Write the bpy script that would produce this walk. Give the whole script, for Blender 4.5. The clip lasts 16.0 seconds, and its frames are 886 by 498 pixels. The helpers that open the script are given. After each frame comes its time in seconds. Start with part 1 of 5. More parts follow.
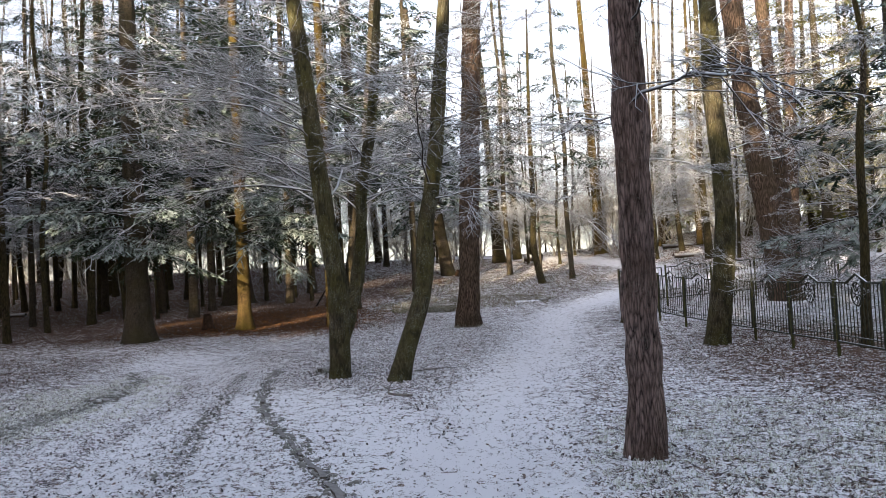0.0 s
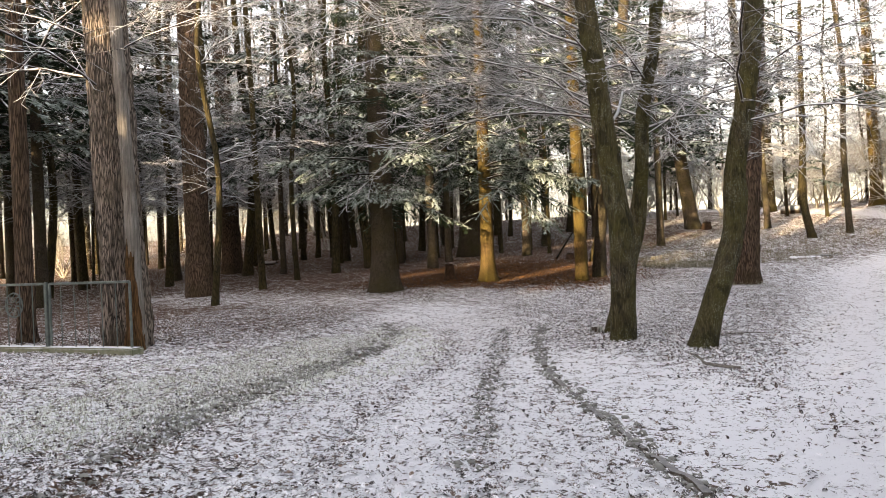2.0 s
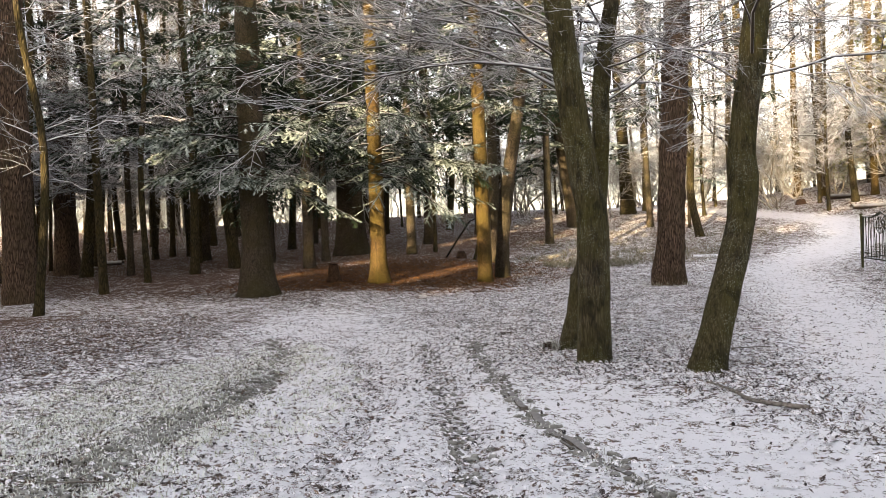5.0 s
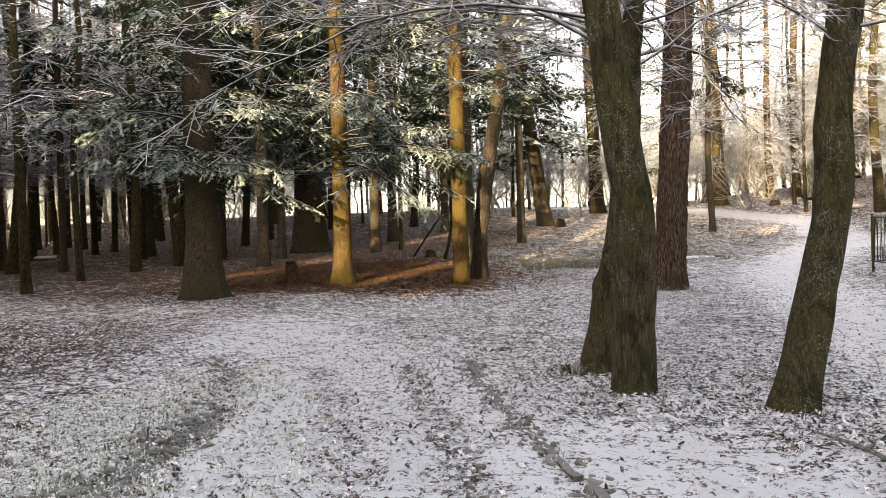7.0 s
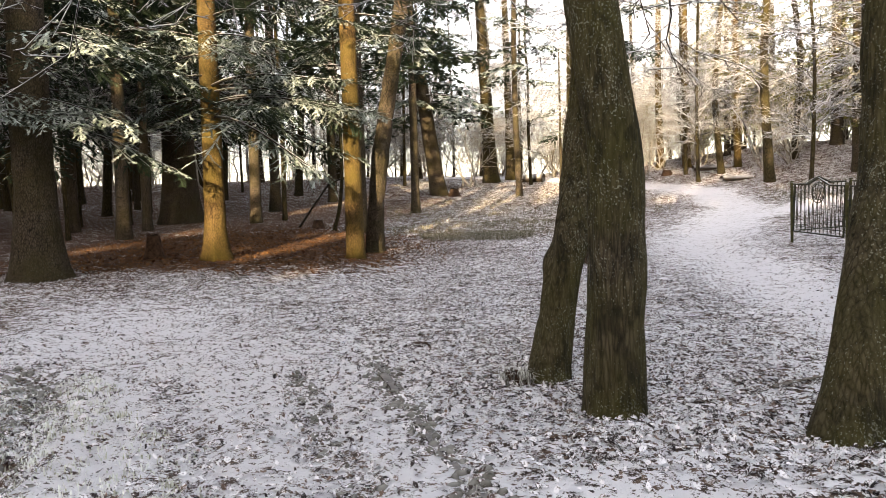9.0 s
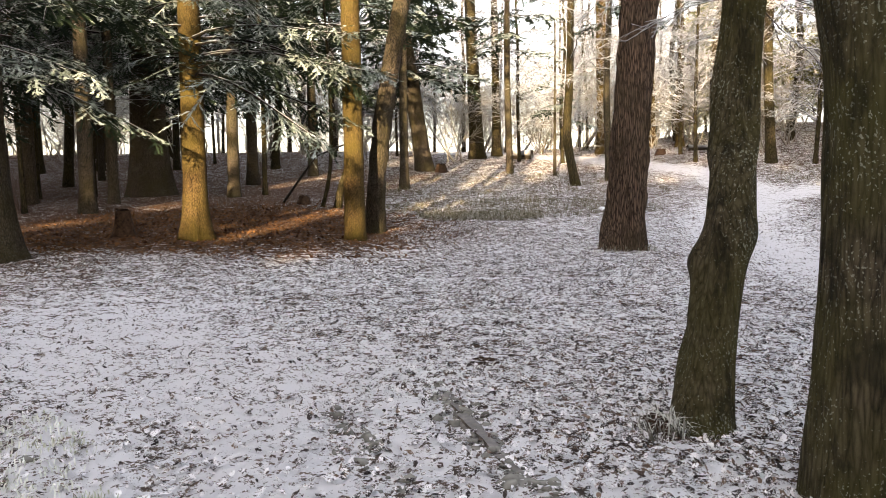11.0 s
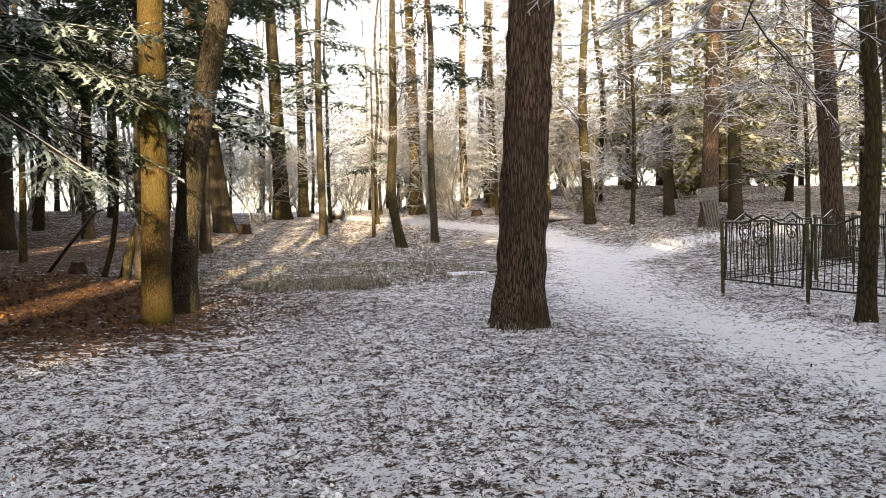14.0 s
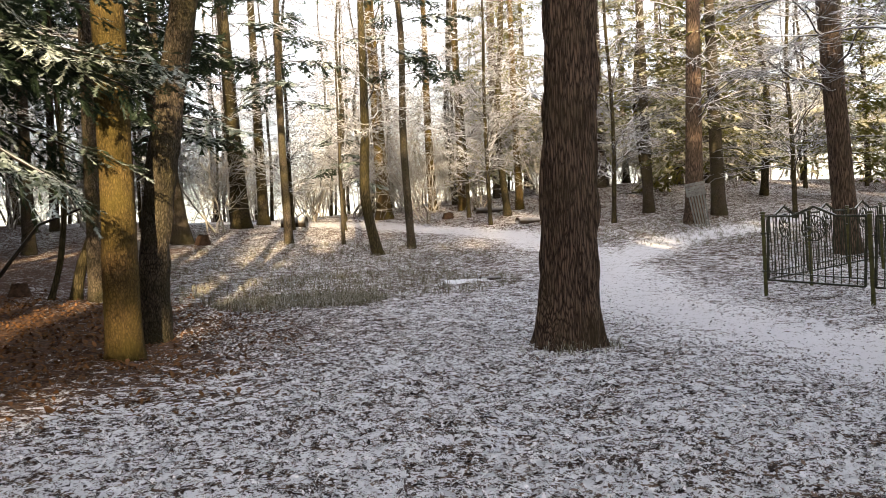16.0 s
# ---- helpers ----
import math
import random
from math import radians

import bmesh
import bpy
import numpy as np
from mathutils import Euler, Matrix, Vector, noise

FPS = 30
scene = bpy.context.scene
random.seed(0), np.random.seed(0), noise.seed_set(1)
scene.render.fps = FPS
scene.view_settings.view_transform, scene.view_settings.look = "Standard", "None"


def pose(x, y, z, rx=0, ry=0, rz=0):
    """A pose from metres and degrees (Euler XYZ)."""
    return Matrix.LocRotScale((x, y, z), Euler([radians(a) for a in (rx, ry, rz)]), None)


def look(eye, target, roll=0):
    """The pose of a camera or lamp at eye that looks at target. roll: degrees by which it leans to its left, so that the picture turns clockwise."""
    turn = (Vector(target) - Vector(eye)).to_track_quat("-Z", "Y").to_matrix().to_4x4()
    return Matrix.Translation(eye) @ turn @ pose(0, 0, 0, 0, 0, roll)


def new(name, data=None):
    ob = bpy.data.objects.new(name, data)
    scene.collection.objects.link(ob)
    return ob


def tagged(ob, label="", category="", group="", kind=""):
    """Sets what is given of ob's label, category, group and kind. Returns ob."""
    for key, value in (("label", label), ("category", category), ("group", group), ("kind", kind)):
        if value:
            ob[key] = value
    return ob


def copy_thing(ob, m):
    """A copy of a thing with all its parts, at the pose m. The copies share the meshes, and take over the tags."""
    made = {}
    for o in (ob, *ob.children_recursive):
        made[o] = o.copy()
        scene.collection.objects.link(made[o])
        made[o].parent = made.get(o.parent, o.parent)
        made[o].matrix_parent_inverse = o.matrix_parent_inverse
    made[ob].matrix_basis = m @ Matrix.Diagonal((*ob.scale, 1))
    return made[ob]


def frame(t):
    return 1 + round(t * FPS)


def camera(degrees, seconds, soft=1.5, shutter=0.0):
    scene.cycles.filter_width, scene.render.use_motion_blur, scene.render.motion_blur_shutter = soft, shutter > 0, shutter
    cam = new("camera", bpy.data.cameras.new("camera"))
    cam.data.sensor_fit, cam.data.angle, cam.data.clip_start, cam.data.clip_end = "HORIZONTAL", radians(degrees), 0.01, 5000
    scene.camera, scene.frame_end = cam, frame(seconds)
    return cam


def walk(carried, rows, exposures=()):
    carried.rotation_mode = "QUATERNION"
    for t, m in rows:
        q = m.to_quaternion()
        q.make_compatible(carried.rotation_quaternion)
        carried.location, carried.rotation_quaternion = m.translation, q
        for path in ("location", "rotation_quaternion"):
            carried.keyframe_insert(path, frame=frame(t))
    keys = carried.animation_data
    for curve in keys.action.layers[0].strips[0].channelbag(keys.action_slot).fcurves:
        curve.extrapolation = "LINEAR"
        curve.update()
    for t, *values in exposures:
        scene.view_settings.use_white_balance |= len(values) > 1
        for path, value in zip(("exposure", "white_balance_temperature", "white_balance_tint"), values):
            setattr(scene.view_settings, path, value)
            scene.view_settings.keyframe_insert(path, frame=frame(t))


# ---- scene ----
cam = camera(59.7, 16.0, soft=0.9)
PATH = [
    (0, (0.147, 0.748, 1.362), (-0.209, 2.714, 1.451), -3.1),
    (0.5, (-0.329, 1.342, 1.346), (-0.836, 3.275, 1.415), -3.9),
    (0.6, (-0.423, 1.454, 1.337), (-0.994, 3.37, 1.397), -3.9),
    (1, (-0.7, 1.839, 1.326), (-1.52, 3.661, 1.397), -3.8),
    (1.5, (-1.187, 2.208, 1.259), (-2.082, 3.996, 1.312), -2.9),
    (2, (-1.593, 2.586, 1.22), (-2.48, 4.379, 1.223), -2.4),
    (2.5, (-2.023, 2.966, 1.226), (-2.889, 4.768, 1.229), -3.0),
    (3, (-2.434, 3.323, 1.22), (-3.292, 5.129, 1.228), -4.1),
    (3.5, (-2.742, 3.782, 1.222), (-3.539, 5.616, 1.261), -3.5),
    (4, (-3.049, 4.215, 1.22), (-3.687, 6.11, 1.249), -2.9),
    (4.2, (-3.168, 4.417, 1.208), (-3.771, 6.324, 1.227), -3.0),
    (6.3, (-4.363, 6.647, 1.144), (-4.857, 8.585, 1.113), -1.2),
    (6.5, (-4.446, 6.83, 1.154), (-4.92, 8.772, 1.123), -1.3),
    (7, (-4.657, 7.355, 1.146), (-5.102, 9.305, 1.127), -1.6),
    (7.5, (-4.914, 7.891, 1.099), (-5.211, 9.868, 1.054), -0.9),
    (8, (-5.046, 8.423, 1.09), (-5.271, 10.408, 0.997), -1.2),
    (8.5, (-5.168, 9.035, 1.075), (-5.363, 11.023, 0.977), -1.3),
    (9, (-5.301, 9.579, 1.091), (-5.456, 11.57, 0.99), -1.6),
    (9.2, (-5.347, 9.811, 1.124), (-5.486, 11.803, 1.014), -1.4),
    (11.3, (-6.392, 11.749, 1.09), (-6.43, 13.739, 0.9), -0.2),
    (11.5, (-6.422, 11.982, 1.065), (-6.395, 13.971, 0.855), 0.1),
    (12, (-6.559, 12.775, 1.046), (-6.341, 14.754, 0.858), -0.5),
    (12.5, (-6.732, 13.275, 1.056), (-6.404, 15.241, 0.891), -0.9),
    (13, (-6.838, 13.789, 1.09), (-6.429, 15.745, 0.997), -0.4),
    (13.5, (-7.001, 14.37, 1.106), (-6.547, 16.318, 1.057), 0.0),
    (14, (-7.157, 14.91, 1.105), (-6.694, 16.856, 1.097), -1.0),
    (14.5, (-7.334, 15.445, 1.102), (-6.867, 17.39, 1.115), -2.0),
    (15, (-7.438, 15.977, 1.131), (-6.93, 17.912, 1.126), -3.1),
    (15.5, (-7.494, 16.527, 1.152), (-6.959, 18.454, 1.147), -2.9),
    (16, (-7.639, 16.989, 1.161), (-7.054, 18.901, 1.161), -2.7),
]
EXPOSURE = 2.36
walk(cam, [(t, look(eye, target, roll)) for t, eye, target, roll in PATH], [(0.0, EXPOSURE - 0.2, 6200, 15), (1.2, EXPOSURE + 0.25, 7150, 16), (3.0, EXPOSURE + 0.35, 7300, 16), (9.0, EXPOSURE + 0.38, 7200, 16), (12.5, EXPOSURE + 0.43, 7050, 16), (14.5, EXPOSURE + 0.02, 6950, 15), (16.0, EXPOSURE - 0.05, 6950, 15)])

# ---- world and sun ----
SUN_ELEVATION = radians(10.5)
SUN_WAY = Vector((0.16, 1.0, -math.tan(SUN_ELEVATION) * 1.02)).normalized()
world = bpy.data.worlds.new("frosty_sky")
scene.world = world
world.use_nodes = True
wn = world.node_tree.nodes
sky = wn.new("ShaderNodeTexSky")
sky.sky_type = "NISHITA"
sky.sun_disc = False
sky.sun_elevation, sky.sun_rotation = SUN_ELEVATION, radians(191)
sky.air_density, sky.dust_density, sky.ozone_density = 1.0, 2.5, 1.0
wn["Background"].inputs["Strength"].default_value = 0.15
haze = wn.new("ShaderNodeHueSaturation")
haze.inputs["Saturation"].default_value = 0.5
world.node_tree.links.new(sky.outputs[0], haze.inputs["Color"])
world.node_tree.links.new(haze.outputs[0], wn["Background"].inputs["Color"])
sun = new("sun", bpy.data.lights.new("sun", "SUN"))
sun.data.energy, sun.data.angle, sun.data.color = 4.2, radians(0.6), (1.0, 0.83, 0.53)
sun.matrix_world = look((0, -30, 20), Vector((0, -30, 20)) + SUN_WAY)


# ---- materials ----
def mat(name, rough=0.9):
    m = bpy.data.materials.new(name)
    m.use_nodes = True
    b = m.node_tree.nodes["Principled BSDF"]
    b.inputs["Roughness"].default_value = rough
    b.inputs["Specular IOR Level"].default_value = 0.12
    return m, m.node_tree.nodes, m.node_tree.links, b


def coords(n, l, scale=(1, 1, 1)):
    c = n.new("ShaderNodeTexCoord")
    k = n.new("ShaderNodeMapping")
    k.inputs["Scale"].default_value = scale
    l.new(c.outputs["Object"], k.inputs[0])
    return k.outputs[0]


def noise_tex(n, l, vec, scale, detail=4, rough=0.6):
    t = n.new("ShaderNodeTexNoise")
    t.inputs["Scale"].default_value, t.inputs["Detail"].default_value, t.inputs["Roughness"].default_value = scale, detail, rough
    l.new(vec, t.inputs["Vector"])
    return t.outputs["Fac"]


def ramp(n, l, fac, stops):
    r = n.new("ShaderNodeValToRGB")
    e = r.color_ramp.elements
    while len(e) < len(stops):
        e.new(0.5)
    for i, (p, c) in enumerate(stops):
        e[i].position = p
        e[i].color = (*c, 1) if len(c) == 3 else c
    l.new(fac, r.inputs[0])
    return r.outputs[0]


def mix(n, l, fac, a, b, mode="MIX"):
    x = n.new("ShaderNodeMix")
    x.data_type, x.blend_type = "RGBA", mode
    for sock, v in ((x.inputs[0], fac), (x.inputs[6], a), (x.inputs[7], b)):
        if hasattr(v, "links"):
            l.new(v, sock)
        else:
            sock.default_value = v if isinstance(v, float) else (*v, 1)
    return x.outputs[2]


def calc(n, l, op, a, b=0.0, c=0.0, clamp=False):
    x = n.new("ShaderNodeMath")
    x.operation, x.use_clamp = op, clamp
    for sock, v in zip(x.inputs, (a, b, c)):
        if hasattr(v, "links"):
            l.new(v, sock)
        else:
            sock.default_value = v
    return x.outputs[0]


def bump(n, l, height, b, strength=0.5, dist=0.01):
    x = n.new("ShaderNodeBump")
    x.inputs["Strength"].default_value, x.inputs["Distance"].default_value = strength, dist
    l.new(height, x.inputs["Height"])
    l.new(x.outputs[0], b.inputs["Normal"])


def facing_up(n, l, lo, hi):
    g = n.new("ShaderNodeNewGeometry")
    s = n.new("ShaderNodeSeparateXYZ")
    l.new(g.outputs["Normal"], s.inputs[0])
    m = n.new("ShaderNodeMapRange")
    m.inputs[1].default_value, m.inputs[2].default_value = lo, hi
    l.new(s.outputs[2], m.inputs[0])
    return m.outputs[0]


FROST = (0.80, 0.82, 0.86)


def bark_mat(name, dark, light, moss, moss_amount, stretch, spots=0.0, fine=1.0, plated=0.8):
    m, n, l, b = mat(name, 0.92)
    v = coords(n, l, (1, 1, stretch))
    w = coords(n, l)
    a0 = noise_tex(n, l, v, 17 * fine, 7, 0.72)
    plates = n.new("ShaderNodeTexVoronoi")
    plates.feature = "DISTANCE_TO_EDGE"
    plates.inputs["Scale"].default_value = 24 * fine
    shake = n.new("ShaderNodeVectorMath")
    shake.operation = "MULTIPLY_ADD"
    wob = n.new("ShaderNodeTexNoise")
    wob.inputs["Scale"].default_value = 5
    l.new(v, wob.inputs["Vector"])
    l.new(wob.outputs["Color"], shake.inputs[0])
    shake.inputs[1].default_value = (0.045, 0.045, 0.02)
    l.new(v, shake.inputs[2])
    l.new(shake.outputs[0], plates.inputs["Vector"])
    edge = calc(n, l, "MULTIPLY", plates.outputs["Distance"], 3.6, clamp=True)
    a = calc(n, l, "ADD", calc(n, l, "MULTIPLY", a0, 1.0 - plated * 0.55), calc(n, l, "MULTIPLY", edge, plated * 0.55))
    big = noise_tex(n, l, w, 1.3, 3)
    col = ramp(n, l, a, [(0.3, dark), (0.43, tuple(0.6 * p + 0.4 * q for p, q in zip(dark, light))), (0.6, light), (0.75, tuple(1.25 * q for q in light))])
    col = mix(n, l, ramp(n, l, big, [(0.5 - moss_amount * 0.35, (0, 0, 0)), (0.75 - moss_amount * 0.25, (0.85, 0.85, 0.85))]), col,
              mix(n, l, a, tuple(c * 0.5 for c in moss), moss))
    if spots:
        blot = noise_tex(n, l, coords(n, l, (1, 1, 0.8)), 78, 2, 0.5)
        zone = noise_tex(n, l, w, 2.2, 2)
        t = calc(n, l, "ADD", blot, calc(n, l, "MULTIPLY", zone, 0.5))
        col = mix(n, l, ramp(n, l, t, [(0.89, (0, 0, 0)), (0.93, (0.6 * spots,) * 3)]), col, (0.27, 0.28, 0.23))
        stain = noise_tex(n, l, coords(n, l, (1, 1, 0.45)), 6.5, 5, 0.65)
        col = mix(n, l, ramp(n, l, stain, [(0.50, (0, 0, 0)), (0.60, (0.6 * spots,) * 3)]), col, (0.008, 0.007, 0.005))
    l.new(col, b.inputs["Base Color"])
    bump(n, l, a, b, 1.0, 0.035)
    return m


BARK_BEECH = bark_mat("hornbeam_bark", (0.005, 0.004, 0.003), (0.092, 0.074, 0.047), (0.072, 0.066, 0.020), 0.5, 0.14, 1.0, 1.5, 0.35)
BARK_PINE = bark_mat("pine_bark", (0.010, 0.007, 0.006), (0.25, 0.180, 0.160), (0.10, 0.06, 0.04), 0.2, 0.16, 0.35, 1.5, 0.4)
BARK_OAK = bark_mat("furrowed_bark", (0.022, 0.014, 0.010), (0.118, 0.080, 0.057), (0.075, 0.055, 0.032), 0.15, 0.085, 0.0, 1.5, 0.8)
BARK_SPRUCE = bark_mat("spruce_bark", (0.016, 0.010, 0.005), (0.095, 0.060, 0.024), (0.075, 0.056, 0.012), 0.45, 0.45, 0.0, 1.5, 0.4)
BARK_GREY = bark_mat("pale_furrowed_bark", (0.028, 0.022, 0.018), (0.23, 0.188, 0.158), (0.12, 0.10, 0.075), 0.15, 0.10, 0.0, 1.4, 0.8)
BARK_DARK = bark_mat("dark_spruce_bark", (0.008, 0.006, 0.005), (0.075, 0.058, 0.042), (0.05, 0.042, 0.018), 0.35, 0.4, 0.25, 1.5, 0.5)
BARK_FAR = bark_mat("grey_bark", (0.009, 0.007, 0.005), (0.05, 0.039, 0.025), (0.05, 0.04, 0.013), 0.55, 0.2)


def twig_mat(name, wood, frost, lo, hi):
    m, n, l, b = mat(name, 0.85)
    up = facing_up(n, l, lo, hi)
    a = noise_tex(n, l, coords(n, l), 3.0, 3)
    f = calc(n, l, "MULTIPLY", up, ramp(n, l, a, [(0.25, (0.35,) * 3), (0.6, (1, 1, 1))]), clamp=True)
    l.new(mix(n, l, f, wood, frost), b.inputs["Base Color"])
    return m


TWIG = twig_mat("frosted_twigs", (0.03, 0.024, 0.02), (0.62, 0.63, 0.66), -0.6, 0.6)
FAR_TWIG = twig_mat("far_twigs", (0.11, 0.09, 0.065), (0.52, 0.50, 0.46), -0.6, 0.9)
BOUGH = twig_mat("frosted_boughs", (0.025, 0.02, 0.015), (0.45, 0.46, 0.48), 0.25, 0.95)


def needle_mat(name, green, pale, frost, share):
    m, n, l, b = mat(name, 0.75)
    g = n.new("ShaderNodeNewGeometry")
    col = ramp(n, l, g.outputs["Random Per Island"], [(0.0, green), (1.0, pale)])
    patch = ramp(n, l, noise_tex(n, l, coords(n, l), 2.6, 5, 0.7), [(0.62 - share, (0.12,) * 3), (0.8 - share, (0.9,) * 3)])
    f = calc(n, l, "MULTIPLY", patch, facing_up(n, l, -0.55, 0.75), clamp=True)
    l.new(mix(n, l, f, col, frost), b.inputs["Base Color"])
    return m


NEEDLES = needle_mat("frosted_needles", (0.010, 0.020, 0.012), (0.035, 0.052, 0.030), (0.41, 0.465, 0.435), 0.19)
# the same needles with sunlight put into the colour: yellower, far brighter, paler frost
NEEDLES_PAINTED_SUN = needle_mat("needles_painted_sunlit", (0.05, 0.06, 0.012), (0.20, 0.18, 0.04), (0.60, 0.58, 0.48), 0.2)


def plain(name, c1, c2, scale=20, rough=0.8, metal=0.0, frost=None, bumps=0.3):
    m, n, l, b = mat(name, rough)
    a = noise_tex(n, l, coords(n, l), scale, 5)
    col = ramp(n, l, a, [(0.3, c1), (0.7, c2)])
    if frost:
        col = mix(n, l, calc(n, l, "MULTIPLY", facing_up(n, l, *frost), 0.85), col, FROST)
    l.new(col, b.inputs["Base Color"])
    b.inputs["Metallic"].default_value = metal
    bump(n, l, a, b, bumps, 0.006)
    return m


IRON = plain("weathered_green_iron", (0.014, 0.015, 0.012), (0.05, 0.05, 0.03), 14, 0.7, 0.0, (0.6, 1.0))
POST = plain("mossy_iron_post", (0.025, 0.025, 0.012), (0.09, 0.085, 0.03), 9, 0.8, 0.0, (0.6, 0.95))
PALE_IRON = plain("pale_grey_iron", (0.07, 0.085, 0.08), (0.15, 0.17, 0.16), 9, 0.6, 0.2, (0.8, 1.3))
CONCRETE = plain("mossy_concrete", (0.10, 0.11, 0.06), (0.27, 0.26, 0.2), 8, 0.95, 0, (0.4, 0.8))
KERB = plain("kerb_stone", (0.035, 0.03, 0.025), (0.17, 0.145, 0.125), 22, 0.95, 0, (0.85, 1.7), 1.0)
ROTTEN = bark_mat("rotten_heartwood", (0.006, 0.004, 0.003), (0.12, 0.062, 0.026), (0.06, 0.045, 0.02), 0.1, 0.07, 0.0, 1.2, 0.3)
DEADWOOD = bark_mat("barkless_grey_wood", (0.06, 0.052, 0.046), (0.25, 0.228, 0.205), (0.11, 0.09, 0.07), 0.1, 0.03, 0.0, 1.8, 0.1)
BOARD = plain("weathered_boards", (0.08, 0.08, 0.075), (0.17, 0.17, 0.16), 10, 0.9, 0, None)
STUMP = plain("stump_wood", (0.016, 0.010, 0.007), (0.085, 0.05, 0.032), 12, 0.95, 0, None, 0.9)
FROSTED_WOOD = twig_mat("frosted_log_wood", (0.03, 0.022, 0.016), (0.6, 0.61, 0.64), -0.2, 1.3)
CUT = plain("cut_wood", (0.10, 0.06, 0.035), (0.22, 0.15, 0.09), 25, 0.9)
ICE = plain("snow_crust", (0.74, 0.76, 0.8), (0.86, 0.87, 0.9), 6, 0.6)


def ground_mat():
    m, n, l, b = mat("frosted_forest_floor", 0.95)
    v = coords(n, l)
    at = n.new("ShaderNodeAttribute")
    at.attribute_name = "path"
    path = at.outputs["Fac"]
    at2 = n.new("ShaderNodeAttribute")
    at2.attribute_name = "bare"
    bare = at2.outputs["Fac"]
    vo = n.new("ShaderNodeTexVoronoi")
    vo.inputs["Scale"].default_value = 28
    warp = n.new("ShaderNodeVectorMath")
    warp.operation = "ADD"
    nt = n.new("ShaderNodeTexNoise")
    nt.inputs["Scale"].default_value = 18
    l.new(v, nt.inputs["Vector"])
    half = n.new("ShaderNodeVectorMath")
    half.operation = "SCALE"
    half.inputs["Scale"].default_value = 0.09
    l.new(nt.outputs["Color"], half.inputs[0])
    l.new(v, warp.inputs[0])
    l.new(half.outputs[0], warp.inputs[1])
    l.new(warp.outputs[0], vo.inputs["Vector"])
    cell = n.new("ShaderNodeSeparateColor")
    l.new(vo.outputs["Color"], cell.inputs[0])
    leafy = ramp(n, l, cell.outputs[0], [(0.0, (0.014, 0.009, 0.008)), (0.45, (0.055, 0.034, 0.026)), (0.8, (0.14, 0.09, 0.062)), (1.0, (0.20, 0.14, 0.10))])
    fine = noise_tex(n, l, v, 60, 5, 0.85)
    grit = noise_tex(n, l, v, 15, 3, 0.7)
    mid = noise_tex(n, l, v, 2.3, 4, 0.6)
    wide = noise_tex(n, l, v, 0.45, 3)
    clump = noise_tex(n, l, v, 6.0, 3, 0.6)
    f = calc(n, l, "ADD", calc(n, l, "MULTIPLY", fine, 1.0), calc(n, l, "MULTIPLY", cell.outputs[1], 0.34))
    f = calc(n, l, "ADD", f, calc(n, l, "MULTIPLY", grit, 0.8))
    f = calc(n, l, "ADD", f, calc(n, l, "MULTIPLY", clump, 1.0))
    f = calc(n, l, "ADD", f, calc(n, l, "MULTIPLY", mid, 0.5))
    f = calc(n, l, "ADD", f, calc(n, l, "MULTIPLY", path, 0.23))
    f = calc(n, l, "SUBTRACT", f, calc(n, l, "MULTIPLY", bare, 0.4))
    f = calc(n, l, "ADD", f, calc(n, l, "MULTIPLY", wide, 0.2))
    frost = ramp(n, l, calc(n, l, "MULTIPLY", f, 0.45), [(0.838, (0, 0, 0)), (0.8575, (0.97, 0.97, 0.97))])
    soil = mix(n, l, calc(n, l, "MULTIPLY", path, 0.6), leafy, (0.20, 0.165, 0.145))
    soil = mix(n, l, calc(n, l, "MULTIPLY", bare, 0.7), soil, mix(n, l, cell.outputs[2], (0.04, 0.024, 0.019), (0.19, 0.11, 0.075)))
    l.new(mix(n, l, frost, soil, mix(n, l, path, (0.90, 0.90, 0.93), (0.80, 0.79, 0.82))), b.inputs["Base Color"])
    h = calc(n, l, "ADD", calc(n, l, "MULTIPLY", cell.outputs[1], 0.6), calc(n, l, "MULTIPLY", fine, 0.8))
    bump(n, l, h, b, 0.8, 0.025)
    return m


GROUND = ground_mat()


def leaf_mat():
    m, n, l, b = mat("frosted_dead_leaves", 0.85)
    g = n.new("ShaderNodeNewGeometry")
    r = g.outputs["Random Per Island"]
    col = ramp(n, l, r, [(0.0, (0.008, 0.005, 0.005)), (0.5, (0.03, 0.019, 0.016)), (0.8, (0.085, 0.052, 0.04)), (1.0, (0.18, 0.12, 0.085))])
    a = noise_tex(n, l, coords(n, l), 75, 3, 0.7)
    t = calc(n, l, "ADD", calc(n, l, "MULTIPLY", calc(n, l, "FRACT", calc(n, l, "MULTIPLY", r, 17.3)), 0.34), calc(n, l, "MULTIPLY", a, 1.45))
    f = calc(n, l, "MULTIPLY", ramp(n, l, calc(n, l, "MULTIPLY", t, 0.5), [(0.415, (0.02,) * 3), (0.475, (0.94,) * 3)]), facing_up(n, l, -1.2, -0.9))
    l.new(mix(n, l, f, col, (0.90, 0.885, 0.91)), b.inputs["Base Color"])
    return m


